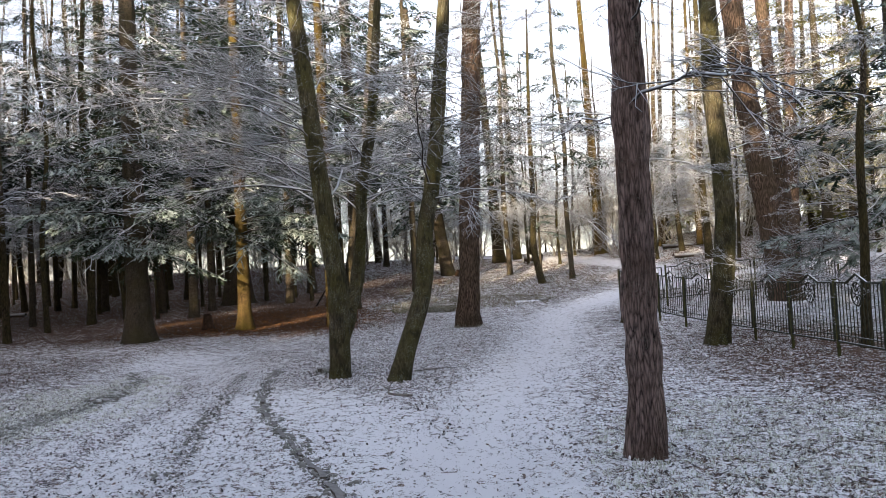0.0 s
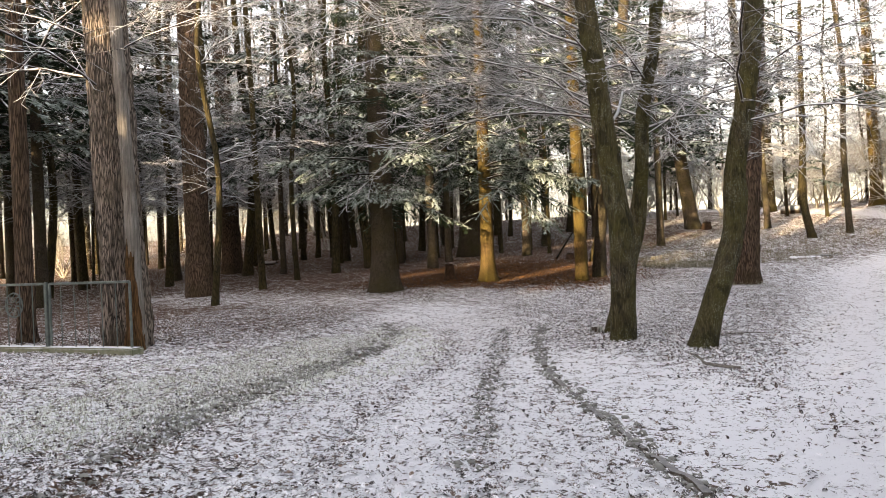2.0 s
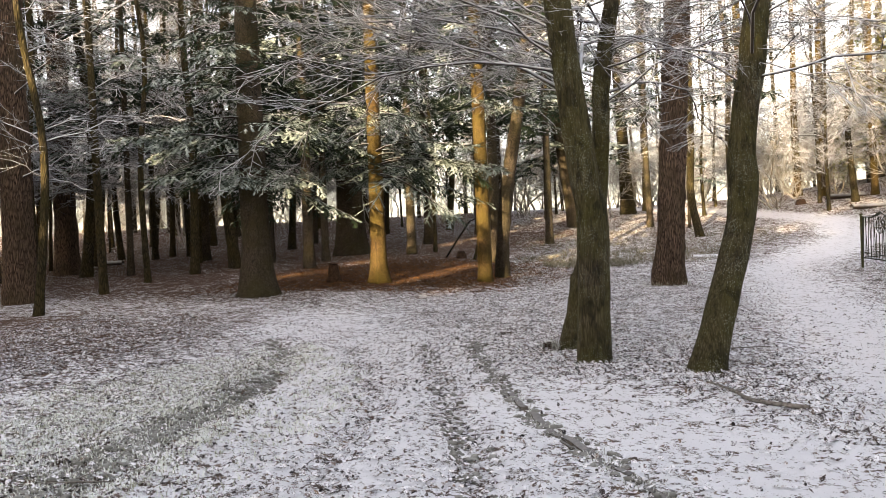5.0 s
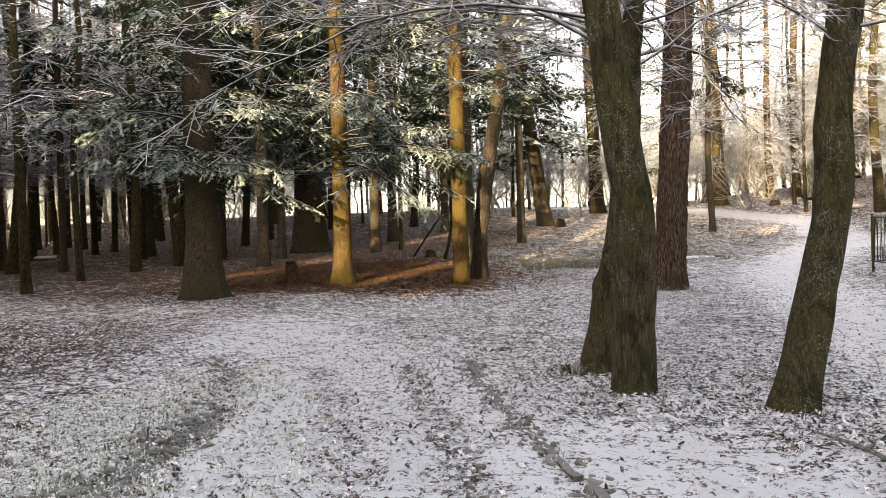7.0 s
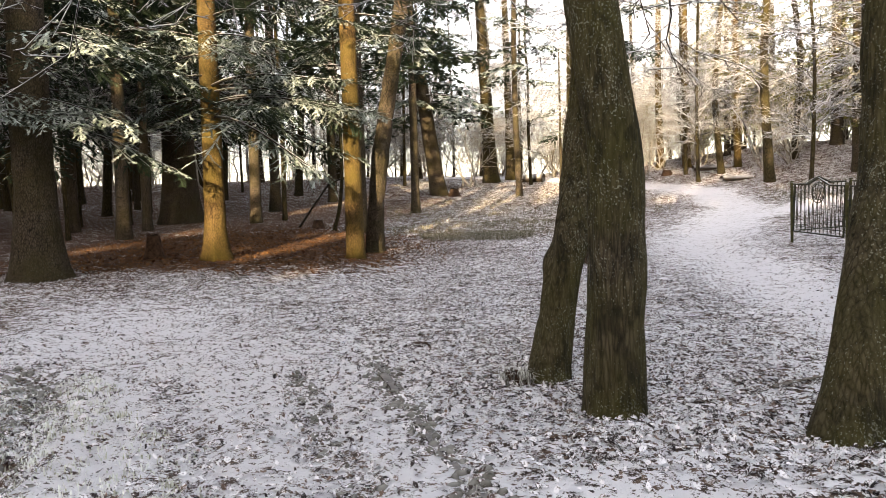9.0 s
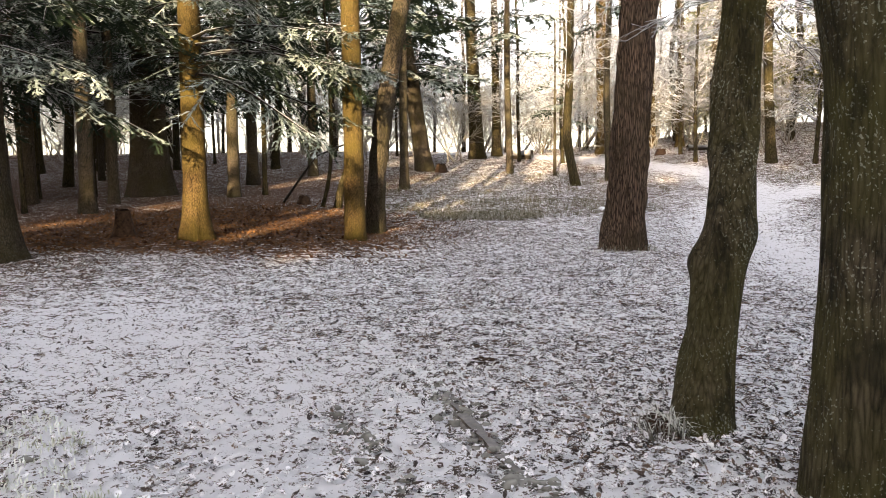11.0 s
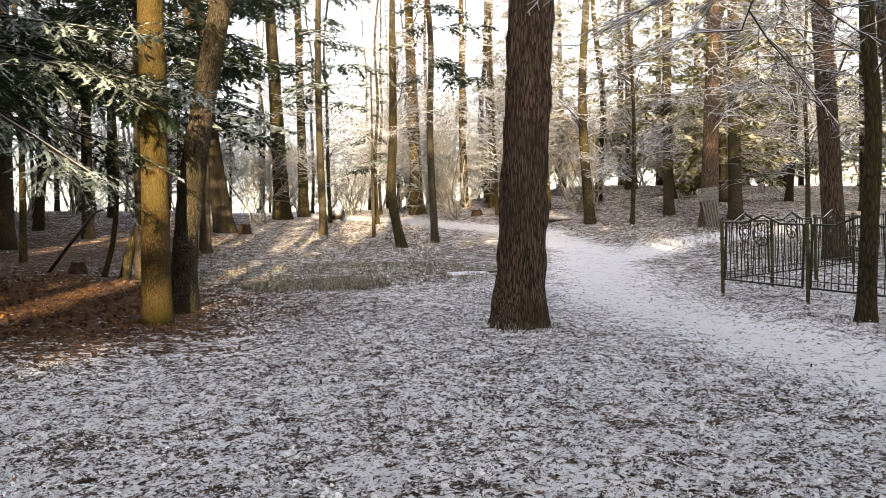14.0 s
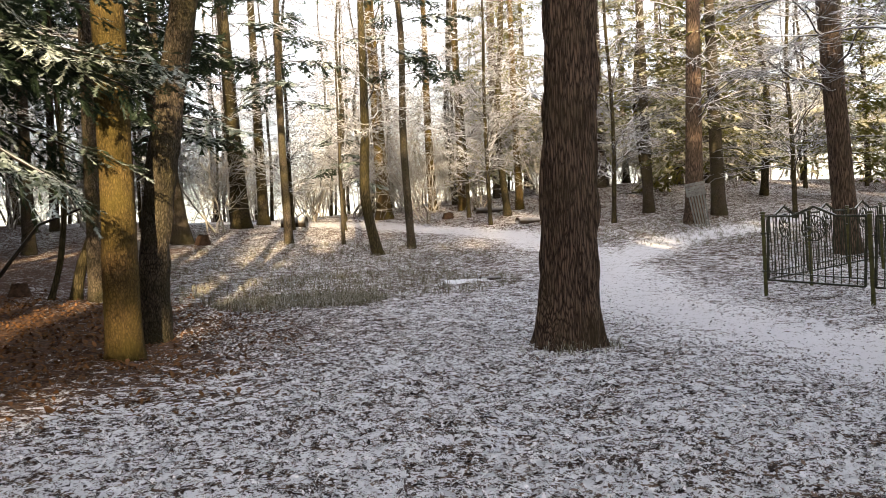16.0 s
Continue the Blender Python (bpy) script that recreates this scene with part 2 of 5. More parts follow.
STICK = plain("weathered_stick", (0.06, 0.05, 0.042), (0.3, 0.27, 0.24), 25, 0.9)
LEAF = leaf_mat()
CLOD = twig_mat("frosted_turf", (0.035, 0.027, 0.017), (0.45, 0.45, 0.42), 0.1, 1.5)
BROWN_LITTER = plain("rust_brown_leaves", (0.05, 0.025, 0.014), (0.24, 0.115, 0.045), 5, 0.85, 0, None, 0.1)
GRASS = twig_mat("frosted_grass", (0.30, 0.30, 0.16), (0.82, 0.84, 0.80), -1.4, 0.2)
EDGE_GRASS = twig_mat("dark_edge_grass", (0.06, 0.052, 0.03), (0.62, 0.62, 0.58), -1.2, 0.7)
DRY_GRASS = twig_mat("dry_pale_grass", (0.10, 0.085, 0.045), (0.38, 0.37, 0.32), -0.6, 1.0)


# ---- mesh helpers ----
def mesh_np(name, verts, faces, material):
    """A mesh from an array of corners and a list of face arrays (3 or 4 wide)."""
    verts = np.asarray(verts, dtype=np.float32)
    me = bpy.data.meshes.new(name)
    faces = [np.asarray(f, dtype=np.int32) for f in faces if len(f)]
    idx = np.concatenate([f.ravel() for f in faces])
    sizes = np.concatenate([np.full(len(f), f.shape[1], dtype=np.int32) for f in faces])
    me.vertices.add(len(verts))
    me.vertices.foreach_set("co", verts.ravel())
    me.loops.add(len(idx))
    me.loops.foreach_set("vertex_index", idx)
    me.polygons.add(len(sizes))
    me.polygons.foreach_set("loop_start", np.concatenate([[0], np.cumsum(sizes)[:-1]]).astype(np.int32))
    me.update(calc_edges=True)
    me.materials.append(material)
    return me


def smooth(me):
    me.polygons.foreach_set("use_smooth", np.ones(len(me.polygons), dtype=bool))
    return me


def part(name, data, material, parent, label=""):
    """One mesh object (of a bmesh or a mesh) under a thing or a part."""
    if isinstance(data, bmesh.types.BMesh):
        me = bpy.data.meshes.new(name)
        data.to_mesh(me)
        data.free()
        me.materials.append(material)
    else:
        me = data
    ob = new(name, me)
    ob.parent = parent
    if label:
        tagged(ob, label)
    return ob


def tubes(P, R, k):
    """m tubes of n rings each as one set of corners and quads. P: m, n, 3; R: m, n."""
    m, n, _ = P.shape
    T = np.gradient(P, axis=1)
    T /= np.linalg.norm(T, axis=2, keepdims=True) + 1e-9
    ref = np.where(np.abs(T[..., 2:3]) > 0.8, np.array([1.0, 0, 0]), np.array([0, 0, 1.0]))
    A = np.cross(T, ref)
    A /= np.linalg.norm(A, axis=2, keepdims=True) + 1e-9
    B = np.cross(T, A)
    ang = np.arange(k) * 2 * np.pi / k
    V = P[:, :, None, :] + R[:, :, None, None] * (A[:, :, None, :] * np.cos(ang)[:, None] + B[:, :, None, :] * np.sin(ang)[:, None])
    i = np.arange(m * n).reshape(m, n)[:, :-1, None] * k
    j = np.arange(k)
    j2 = (j + 1) % k
    F = np.stack([i + j, i + k + j, i + k + j2, i + j2], axis=-1).reshape(-1, 4)
    return V.reshape(-1, 3), F


class Heap:
    """Collects corners and faces."""

    def __init__(self):
        self.v, self.q, self.t, self.n = [], [], [], 0

    def add(self, V, Q=None, T=None):
        self.v.append(V)
        if Q is not None:
            self.q.append(Q + self.n)
        if T is not None:
            self.t.append(T + self.n)
        self.n += len(V)

    def arrays(self):
        return np.concatenate(self.v), np.concatenate(self.q) if self.q else np.zeros((0, 4), int), np.concatenate(self.t) if self.t else np.zeros((0, 3), int)

    def mesh(self, name, material):
        V, Q, T = self.arrays()
        return mesh_np(name, V, [Q, T], material)


def turn(az, el, tw=0.0):
    return np.array(Matrix.Rotation(az, 3, "Z") @ Matrix.Rotation(-el, 3, "Y") @ Matrix.Rotation(tw, 3, "X"))


def grow(rng, P, start, end, count, length, spread, droop, rings, flat=0.25):
    """Side shoots of the axes P (m, n, 3): count for each axis. Returns (m*count, rings, 3)."""
    m, n, _ = P.shape
    s = np.linspace(start, end, count)[None, :] + rng.uniform(-0.03, 0.03, (m, count))
    s = np.clip(s, 0.02, 1) * (n - 1)
    i = np.minimum(s.astype(int), n - 2)
    f = (s - i)[..., None]
    rows = np.arange(m)[:, None]
    base = P[rows, i] * (1 - f) + P[rows, i + 1] * f
    d = P[rows, i + 1] - P[rows, i]
    d /= np.linalg.norm(d, axis=2, keepdims=True) + 1e-9
    side = np.stack([-d[..., 1], d[..., 0], np.zeros_like(d[..., 0])], -1)
    sign = np.where(np.arange(count) % 2 == 0, 1.0, -1.0)[None, :, None]
    a = spread * rng.uniform(0.7, 1.3, (m, count, 1))
    w = d * np.cos(a) + side * sign * np.sin(a)
    w[..., 2] += rng.normal(0, flat, (m, count))
    w /= np.linalg.norm(w, axis=2, keepdims=True)
    ax_len = np.linalg.norm(np.diff(P, axis=1), axis=2).sum(1)[:, None]
    L = ax_len * length * (1.15 - 0.8 * s / (n - 1)) * rng.uniform(0.6, 1.25, (m, count))
    u = np.linspace(0, 1, rings)[None, None, :, None]
    Q = base[:, :, None, :] + w[:, :, None, :] * L[:, :, None, None] * u
    Q[..., 2] += -droop * L[:, :, None] * u[..., 0] ** 2
    if rings > 2:
        Q[:, :, 1:, :] += rng.normal(0, 0.055, Q[:, :, 1:, :].shape) * L[:, :, None, None]
    return Q.reshape(m * count, rings, 3)


def spray(seed, orders, thick, droop=0.12, k=3, flat=0.25, gap=0.22, rings=(5, 3, 2)):
    """A frosted bough of length 1 along +x with flat sprays of twigs."""
    rng = np.random.default_rng(seed)
    u = np.linspace(0, 1, 8)
    main = np.stack([u, 0.07 * np.sin(u * 5 + seed) * u, 0.10 * np.sin(u * 2.4) - droop * u ** 2], -1)[None]
    main[:, 1:] += rng.normal(0, 0.012, main[:, 1:].shape)
    heap = Heap()
    r = np.linspace(thick, thick * 0.3, 8)[None]
    heap.add(*tubes(main, r, 5))
    P = main
    for depth, (count, length) in enumerate(orders):
        nr = rings[min(depth, 2)]
        P = grow(rng, P, gap if depth == 0 else 0.15, 1.0, count, length, 0.85, 0.05, nr, flat)
        w = thick * (0.42, 0.3, 0.24)[min(depth, 2)]
        R = np.broadcast_to(np.linspace(w, w * 0.55, nr), P.shape[:2])
        heap.add(*tubes(P, R, k))
    return heap.arrays()


def fir_bough(seed, twigs, blades, width=0.42, droop=0.28, size=0.05, broad=0.16):
    """A spruce bough of length 1 along +x: a drooping axis, side twigs and needle clumps. Returns wood and needles."""
    rng = np.random.default_rng(seed)
    u = np.linspace(0, 1, 7)
    main = np.stack([u, 0.03 * np.sin(u * 4 + seed), 0.05 * np.sin(u * 3) - droop * u ** 1.6 + 0.10 * u ** 4], -1)[None]
    side = grow(rng, main, 0.22, 0.99, twigs, width, 0.95, 0.25, 3, 0.12)
    axes = np.concatenate([side, main[:, [4, 5, 6]]])
    wood = Heap()
    wood.add(*tubes(main, np.linspace(0.012, 0.004, 7)[None], 4))
    m = len(axes)
    s = np.linspace(0.08, 1.0, blades)[None, :] * np.ones((m, 1)) * 1.999
    i = np.minimum(s.astype(int), 1)
    f = (s - i)[..., None]
    rows = np.arange(m)[:, None]
    base = axes[rows, i] * (1 - f) + axes[rows, i + 1] * f
    d = axes[rows, i + 1] - axes[rows, i]
    d /= np.linalg.norm(d, axis=2, keepdims=True) + 1e-9
    sd = np.stack([-d[..., 1], d[..., 0], np.zeros_like(d[..., 0])], -1)
    sd /= np.linalg.norm(sd, axis=2, keepdims=True) + 1e-9
    sign = np.where(np.arange(blades) % 2 == 0, 1.0, -1.0)[None, :, None]
    w = d * 0.65 + sd * sign * rng.uniform(0.5, 1.0, (m, blades, 1))
    w[..., 2] += rng.normal(-0.05, 0.3, (m, blades))
    w /= np.linalg.norm(w, axis=2, keepdims=True)
    ln = size * rng.uniform(0.7, 1.4, (m, blades, 1))
    x = np.cross(w, np.array([0, 0, 1.0])) + rng.normal(0, 0.25, w.shape)
    x *= size * broad
    V = np.stack([base - x, base + x, base + w * ln * 0.7 + x * 0.9, base + w * ln - x * 0.2], 2).reshape(-1, 3)
    T = np.arange(len(V)).reshape(-1, 4)
    return wood.arrays(), (V, T)


def feather_bough(seed, twigs, fingers, teeth, wide, width=0.5, droop=0.28):
    """A spruce bough of length 1 along +x with flat side twigs, each fringed by needle-clad fingers. Returns wood and needles."""
    rng = np.random.default_rng(seed)
    u = np.linspace(0, 1, 7)
    main = np.stack([u, 0.04 * np.sin(u * 4 + seed), 0.06 * np.sin(u * 3) - droop * u ** 1.6 + 0.10 * u ** 4], -1)[None]
    side = grow(rng, main, 0.2, 0.97, twigs, width, 0.9, 0.22, 3, 0.12)
    axes = np.concatenate([side, main[:, [4, 5, 6]], grow(rng, side, 0.15, 0.95, fingers, 0.42, 0.8, 0.15, 3, 0.12)])
    wood = Heap()
    wood.add(*tubes(main, np.linspace(0.010, 0.003, 7)[None], 4))
    m = len(axes)
    s = (np.linspace(0, 1, teeth, endpoint=False)[None] + rng.uniform(0, 0.5 / teeth, (m, teeth))) * 1.999
    def at(v):
        i = np.minimum(v.astype(int), 1)
        f = (v - i)[..., None]
        rows = np.arange(m)[:, None]
        return axes[rows, i] * (1 - f) + axes[rows, i + 1] * f
    p, q, e = at(s), at(np.minimum(s + 2.3 / teeth, 1.999)), at(np.minimum(s + 3.0 / teeth, 1.999))
    d = axes[:, 2] - axes[:, 0]
    d /= np.linalg.norm(d, axis=1, keepdims=True) + 1e-9
    sd = np.stack([-d[:, 1], d[:, 0], 0 * d[:, 0]], -1)
    sd /= np.linalg.norm(sd, axis=1, keepdims=True) + 1e-9
    V = []
    for sign in (1.0, -1.0):
        w = wide * rng.uniform(0.7, 1.3, (m, teeth, 1)) * (1.1 - 0.55 * s[..., None] / 2)
        tip = e + sd[:, None] * sign * w + d[:, None] * wide * 0.5
        tip[..., 2] += wide * rng.uniform(-0.35, 0.5, (m, teeth))
        V.append(np.stack([p, q, tip] if sign > 0 else [q, p, tip], 2).reshape(-1, 3))
    V = np.concatenate(V)
    return wood.arrays(), (V, np.arange(len(V)).reshape(-1, 3))


def placed(arrays, at, M, scale):
    V = arrays[0] * scale @ M.T + at
    return (V, *arrays[1:])


# ---- the lie of the land ----
def soft(v, s):
    return s * np.logaddexp(0, v / s)


def ground_z(x, y):
    x, y = np.asarray(x, float), np.asarray(y, float)
    return (-0.35 + 0.058 * soft(y - 20, 1.5) + 0.09 * soft(y - 46, 3) - 0.148 * soft(y - 63, 4)
            + 0.0045 * soft(np.minimum(x, 15), 2) * (soft(y - 30, 3) - soft(y - 56, 3)) + 0.18 / (1 + np.exp(np.clip((x + 10) / 0.7, -40, 40))))


def gz(x, y):
    return float(ground_z(x, y))


def away(x, y, line):
    """Distance from a line of points, in plan."""
    best = np.full(np.shape(x), 1e9)
    for (ax, ay), (bx, by) in zip(line[:-1], line[1:]):
        dx, dy = bx - ax, by - ay
        t = np.clip(((x - ax) * dx + (y - ay) * dy) / (dx * dx + dy * dy), 0, 1)
        best = np.minimum(best, np.hypot(x - ax - t * dx, y - ay - t * dy))
    return best


TRACK = [(0.6, 0.0), (-2.2, 4.2), (-5.0, 9.0), (-6.6, 12.5), (-8.2, 16.8), (-10.2, 18.6), (-13.6, 20.7), (-22, 22)]
FOOTPATH = [(0.5, 2.0), (-1.0, 7.0), (-1.2, 12.5), (-0.9, 20.0), (-0.9, 28.0), (1.2, 33.0), (3.5, 39.0)]
BRANCH_WEST = [(3.5, 39.0), (4.0, 46.0), (0.0, 54.5), (-7.0, 62.0), (-30, 72)]
BRANCH_EAST = [(2.2, 35.0), (7.0, 39.2), (11.6, 40.8), (24, 44)]
SIDE_PATH = [(-0.9, 27.0), (-1.2, 24.0), (-0.6, 21.0), (0.3, 17.0)]
FORK = [(0.6, 4.0), (-0.4, 6.2), (-1.9, 8.9), (-3.2, 11.0), (-4.3, 12.7)]
KERB_LINE = [(-1.2, 5.6), (-1.95, 6.93), (-3.2, 9.05), (-4.45, 11.2), (-5.45, 13.45), (-6.1, 15.3), (-6.49, 16.67)]
RUTS = [[(-5.6, 4.6), (-6.9, 7.6), (-7.25, 8.7), (-7.5, 10.2), (-7.75, 11.7), (-8.1, 13.4), (-9.3, 16)],
        [(-2.0, 3.0), (-4.65, 9.5), (-5.75, 12.4), (-7.2, 16.4)],
        [(-3.2, 3.0), (-5.5, 8.4), (-6.03, 10.5), (-6.43, 12.3), (-8.2, 16)],
        [(-7.6, 8.4), (-7.9, 11.0), (-8.2, 13.7)]]


def band(x, y, line, half, edge):
    return 1 / (1 + np.exp(np.clip((away(x, y, line) - half) / edge, -40, 40)))


GRID = []


def build_ground():
    xs = np.concatenate([-np.geomspace(900, 30, 26), np.arange(-29, -16, 0.5), np.arange(-16, 5, 0.145), np.arange(5, 24, 0.6), np.geomspace(24, 900, 26)])
    ys = np.concatenate([-np.geomspace(900, 4, 26), np.arange(-3, 3, 0.4), np.arange(3, 32, 0.145), np.arange(32, 70, 0.5), np.geomspace(70, 1500, 30)])
    X, Y = np.meshgrid(xs, ys)
    Z = ground_z(X, Y)
    path = np.maximum.reduce([band(X, Y, FOOTPATH, 1.0, 0.25), 0.8 * band(X, Y, FORK, 0.8, 0.3), band(X, Y, BRANCH_WEST, 0.9, 0.2), band(X, Y, BRANCH_EAST, 0.8, 0.2),
                              0.8 * band(X, Y, SIDE_PATH, 0.5, 0.2), 0.75 * band(X, Y, TRACK, 1.5, 0.4)])
    fine = (np.abs(X + 6) < 11) & (Y > 2) & (Y < 34)
    R = np.zeros_like(Z)
    for i, j in zip(*np.nonzero(fine)):
        p = Vector((X[i, j], Y[i, j], 0))
        R[i, j] = 0.028 * noise.noise(p * 1.3) + 0.018 * noise.noise(p * 5.0)
    Z = Z + R * (1 - 0.6 * path)
    for r, depth in zip(RUTS, (0.085, 0.035, 0.03, 0.05)):
        d = away(X, Y, r)
        Z += -depth * np.exp(-(d / 0.14) ** 2) + depth * 0.5 * np.exp(-((d - 0.32) / 0.14) ** 2)
    Z -= 0.045 * np.maximum(band(X, Y, FOOTPATH, 0.9, 0.2), band(X, Y, FORK, 0.9, 0.12))
    bare = np.exp(-(((X + 12.5) / 6.0) ** 2 + ((Y - 28.6) / 4.9) ** 2) ** 2)
    bare = np.maximum(bare, 0.75 * np.exp(-(((X + 21) / 7) ** 2 + ((Y - 29) / 6) ** 2) ** 2))
    bare = np.maximum(bare, 0.6 * np.exp(-(((X - 4.5) / 2.5) ** 2 + ((Y - 17) / 6.5) ** 2) ** 2))
    bare = np.maximum(bare, 0.72 / (1 + np.exp(np.clip((X + 10 - 0.15 * (Y - 30)) / 0.8, -40, 40))) / (1 + np.exp(np.clip((25.5 - Y - 0.25 * (X + 12)) / 1.0, -40, 40))) / (1 + np.exp(np.clip((Y - 52) / 3, -40, 40))))
    bare = np.maximum(bare, 0.6 / (1 + np.exp(np.clip((X + 10.9 + 0.12 * np.maximum(Y - 18, 0)) / 0.35, -40, 40))) / (1 + np.exp(np.clip((12.4 - Y + 0.5 * (X + 11)) / 0.5, -40, 40))))
    bare = np.maximum(bare, 0.28 / (1 + np.exp(np.clip((30.5 - Y) / 1.2, -40, 40))) / (1 + np.exp(np.clip((Y - 70) / 4, -40, 40))) * (1 - path))
    for r, w, k in zip(RUTS, (0.15, 0.13, 0.16, 0.13), (0.62, 0.38, 0.28, 0.45)):
        bare = np.maximum(bare, k * np.exp(-(away(X, Y, r) / w) ** 2))
    GRID.extend([xs, ys, Z])
    ny, nx = X.shape
    i = (np.arange(ny - 1)[:, None] * nx + np.arange(nx - 1)[None, :]).ravel()
    me = smooth(mesh_np("ground", np.stack([X, Y, Z], -1).reshape(-1, 3), [np.stack([i, i + 1, i + nx + 1, i + nx], -1)], GROUND))
    for key, a in (("path", path), ("bare", bare)):
        me.attributes.new(key, "FLOAT", "POINT").data.foreach_set("value", a.ravel().astype(np.float32))
    return tagged(new("ground", me), "frost-covered forest floor with trodden paths and dead leaves", "ground", kind="structure")


build_ground()


# ---- trees ----
def spine(pts, n):
    """A smooth line of n points through a few given ones."""
    pts = np.asarray(pts, float)
    s = np.linspace(0, len(pts) - 1, n)
    out = []
    for v in s:
        i = min(int(v), len(pts) - 2)
        f = v - i
        p0, p1, p2, p3 = pts[max(i - 1, 0)], pts[i], pts[i + 1], pts[min(i + 2, len(pts) - 1)]
        out.append(0.5 * (2 * p1 + (p2 - p0) * f + (2 * p0 - 5 * p1 + 4 * p2 - p3) * f * f + (3 * p1 - p0 - 3 * p2 + p3) * f ** 3))
    return np.array(out)


def trunk_mesh(pts, r0, r1, material, seg=20, rings=40, flare=0.35, lumps=0.06, furrows=0.0, seed=0, sink=0.25, knots=()):
    """A tapered stem along pts (offsets from its foot), with root flare, lumps and furrows."""
    line = spine(pts, rings)
    line = np.concatenate([[line[0] - np.array([0, 0, sink])], line])
    ang = np.arange(seg) * 2 * np.pi / seg
    h = line[:, 2]
    top = max(h[-1], 0.1)
    rad = r1 + (r0 - r1) * (1 - np.clip(h, 0, None) / top) ** 0.9
    V = np.zeros((len(line), seg, 3))
    for i, (p, r) in enumerate(zip(line, rad)):
        for j, a in enumerate(ang):
            c, s = math.cos(a), math.sin(a)
            q = Vector((c * 1.2 + seed * 7.3, s * 1.2, p[2] * 0.8))
            f = 1 + lumps * noise.noise(q) + 0.5 * lumps * noise.noise(q * 2.7)
            f += flare * math.exp(-max(p[2], 0) / (r0 * 1.3)) * (0.75 + 0.55 * noise.noise(Vector((c * 2.1, s * 2.1, seed))))
            if furrows:
                f += furrows * (abs(noise.noise(Vector((c * r0 * 15, s * r0 * 15, p[2] * 1.6 + seed)))) - 0.25)
            for kz, ka, kr in knots:
                f += kr * math.exp(-((p[2] - kz) / 0.12) ** 2) * max(0, math.cos(a - ka)) ** 5
            V[i, j] = (p[0] + r * f * c, p[1] + r * f * s, p[2])
    n = len(line)
    i = (np.arange(n - 1)[:, None] * seg + np.arange(seg)[None, :])
    j = (np.arange(n - 1)[:, None] * seg + (np.arange(seg)[None, :] + 1) % seg)
    F = np.stack([i, j, j + seg, i + seg], -1).reshape(-1, 4)
    return smooth(mesh_np("trunk", V.reshape(-1, 3), [F], material)), line, rad


FINE = [spray(s, [(13, 0.55), (7, 0.45), (5, 0.45)], 0.0055, 0.17, 3, 0.32, rings=(4, 2, 2)) for s in (1, 2, 3)]
MEDIUM = [spray(s, [(11, 0.5), (6, 0.42), (3, 0.5)], 0.0085, 0.08, 3, 0.3, rings=(4, 2, 2)) for s in (4, 5, 6)]
FIR_NEAR = [feather_bough(s, 20, 10, 10, 0.0115, 0.46, 0.3) for s in (27, 28, 29)]
FIR = [feather_bough(s, 18, 8, 5, 0.018, 0.5, 0.3) for s in (7, 8, 9)]
FIR_MID = [feather_bough(s, 15, 6, 4, 0.028, 0.5, 0.26) for s in (17, 18)]


def along(line, z):
    i = int(np.clip(np.searchsorted(line[:, 2], z), 1, len(line) - 1))
    f = (z - line[i - 1, 2]) / (line[i, 2] - line[i - 1, 2] + 1e-9)
    return line[i - 1] + (line[i] - line[i - 1]) * min(max(f, 0), 1)


def tree_root(name, x, y, label, group=""):
    ob = new(name)
    ob.location = (x, y, gz(x, y))
    ob.empty_display_size = 0.3
    return tagged(ob, label, "tree", group)


def bare_crown(line, rng, low, high, count, reach, kinds, bias=None, lift=0.25):
    """Frosted boughs of a leafless tree. bias: (azimuth, share) of the side that it favours."""
    heap = Heap()
    for i in range(count):
        z = low + (high - low) * ((i + rng.uniform(0, 0.8)) / count) ** 1.45
        az = rng.uniform(0, 2 * np.pi)
        if bias and rng.random() < bias[1]:
            az = bias[0] + rng.normal(0, 0.5)
        L = reach * rng.uniform(0.65, 1.2) * (1 - 0.45 * (z - low) / max(high - low, 0.1))
        V, Q, T = placed(kinds[i % len(kinds)], along(line, z), turn(az, lift + rng.normal(0, 0.15), rng.normal(0, 0.25)), L)
        heap.add(V, Q)
    return heap.mesh("crown", TWIG)


def bare_tree(name, label, x, y, pts, r0, r1, bark, low, high, count, reach, kinds=None, seed=0, seg=20, rings=40, bias=None, lift=0.25, group="", **k):
    root = tree_root(name, x, y, label, group)
    me, line, rad = trunk_mesh(pts, r0, r1, bark, seg, rings, seed=seed, **k)
    part("trunk", me, bark, root)
    if count:
        part("crown", bare_crown(line, np.random.default_rng(seed + 50), low, high, count, reach, kinds or FINE, bias, lift), TWIG, root, "bare twigs furred with hoarfrost")
    return root, line


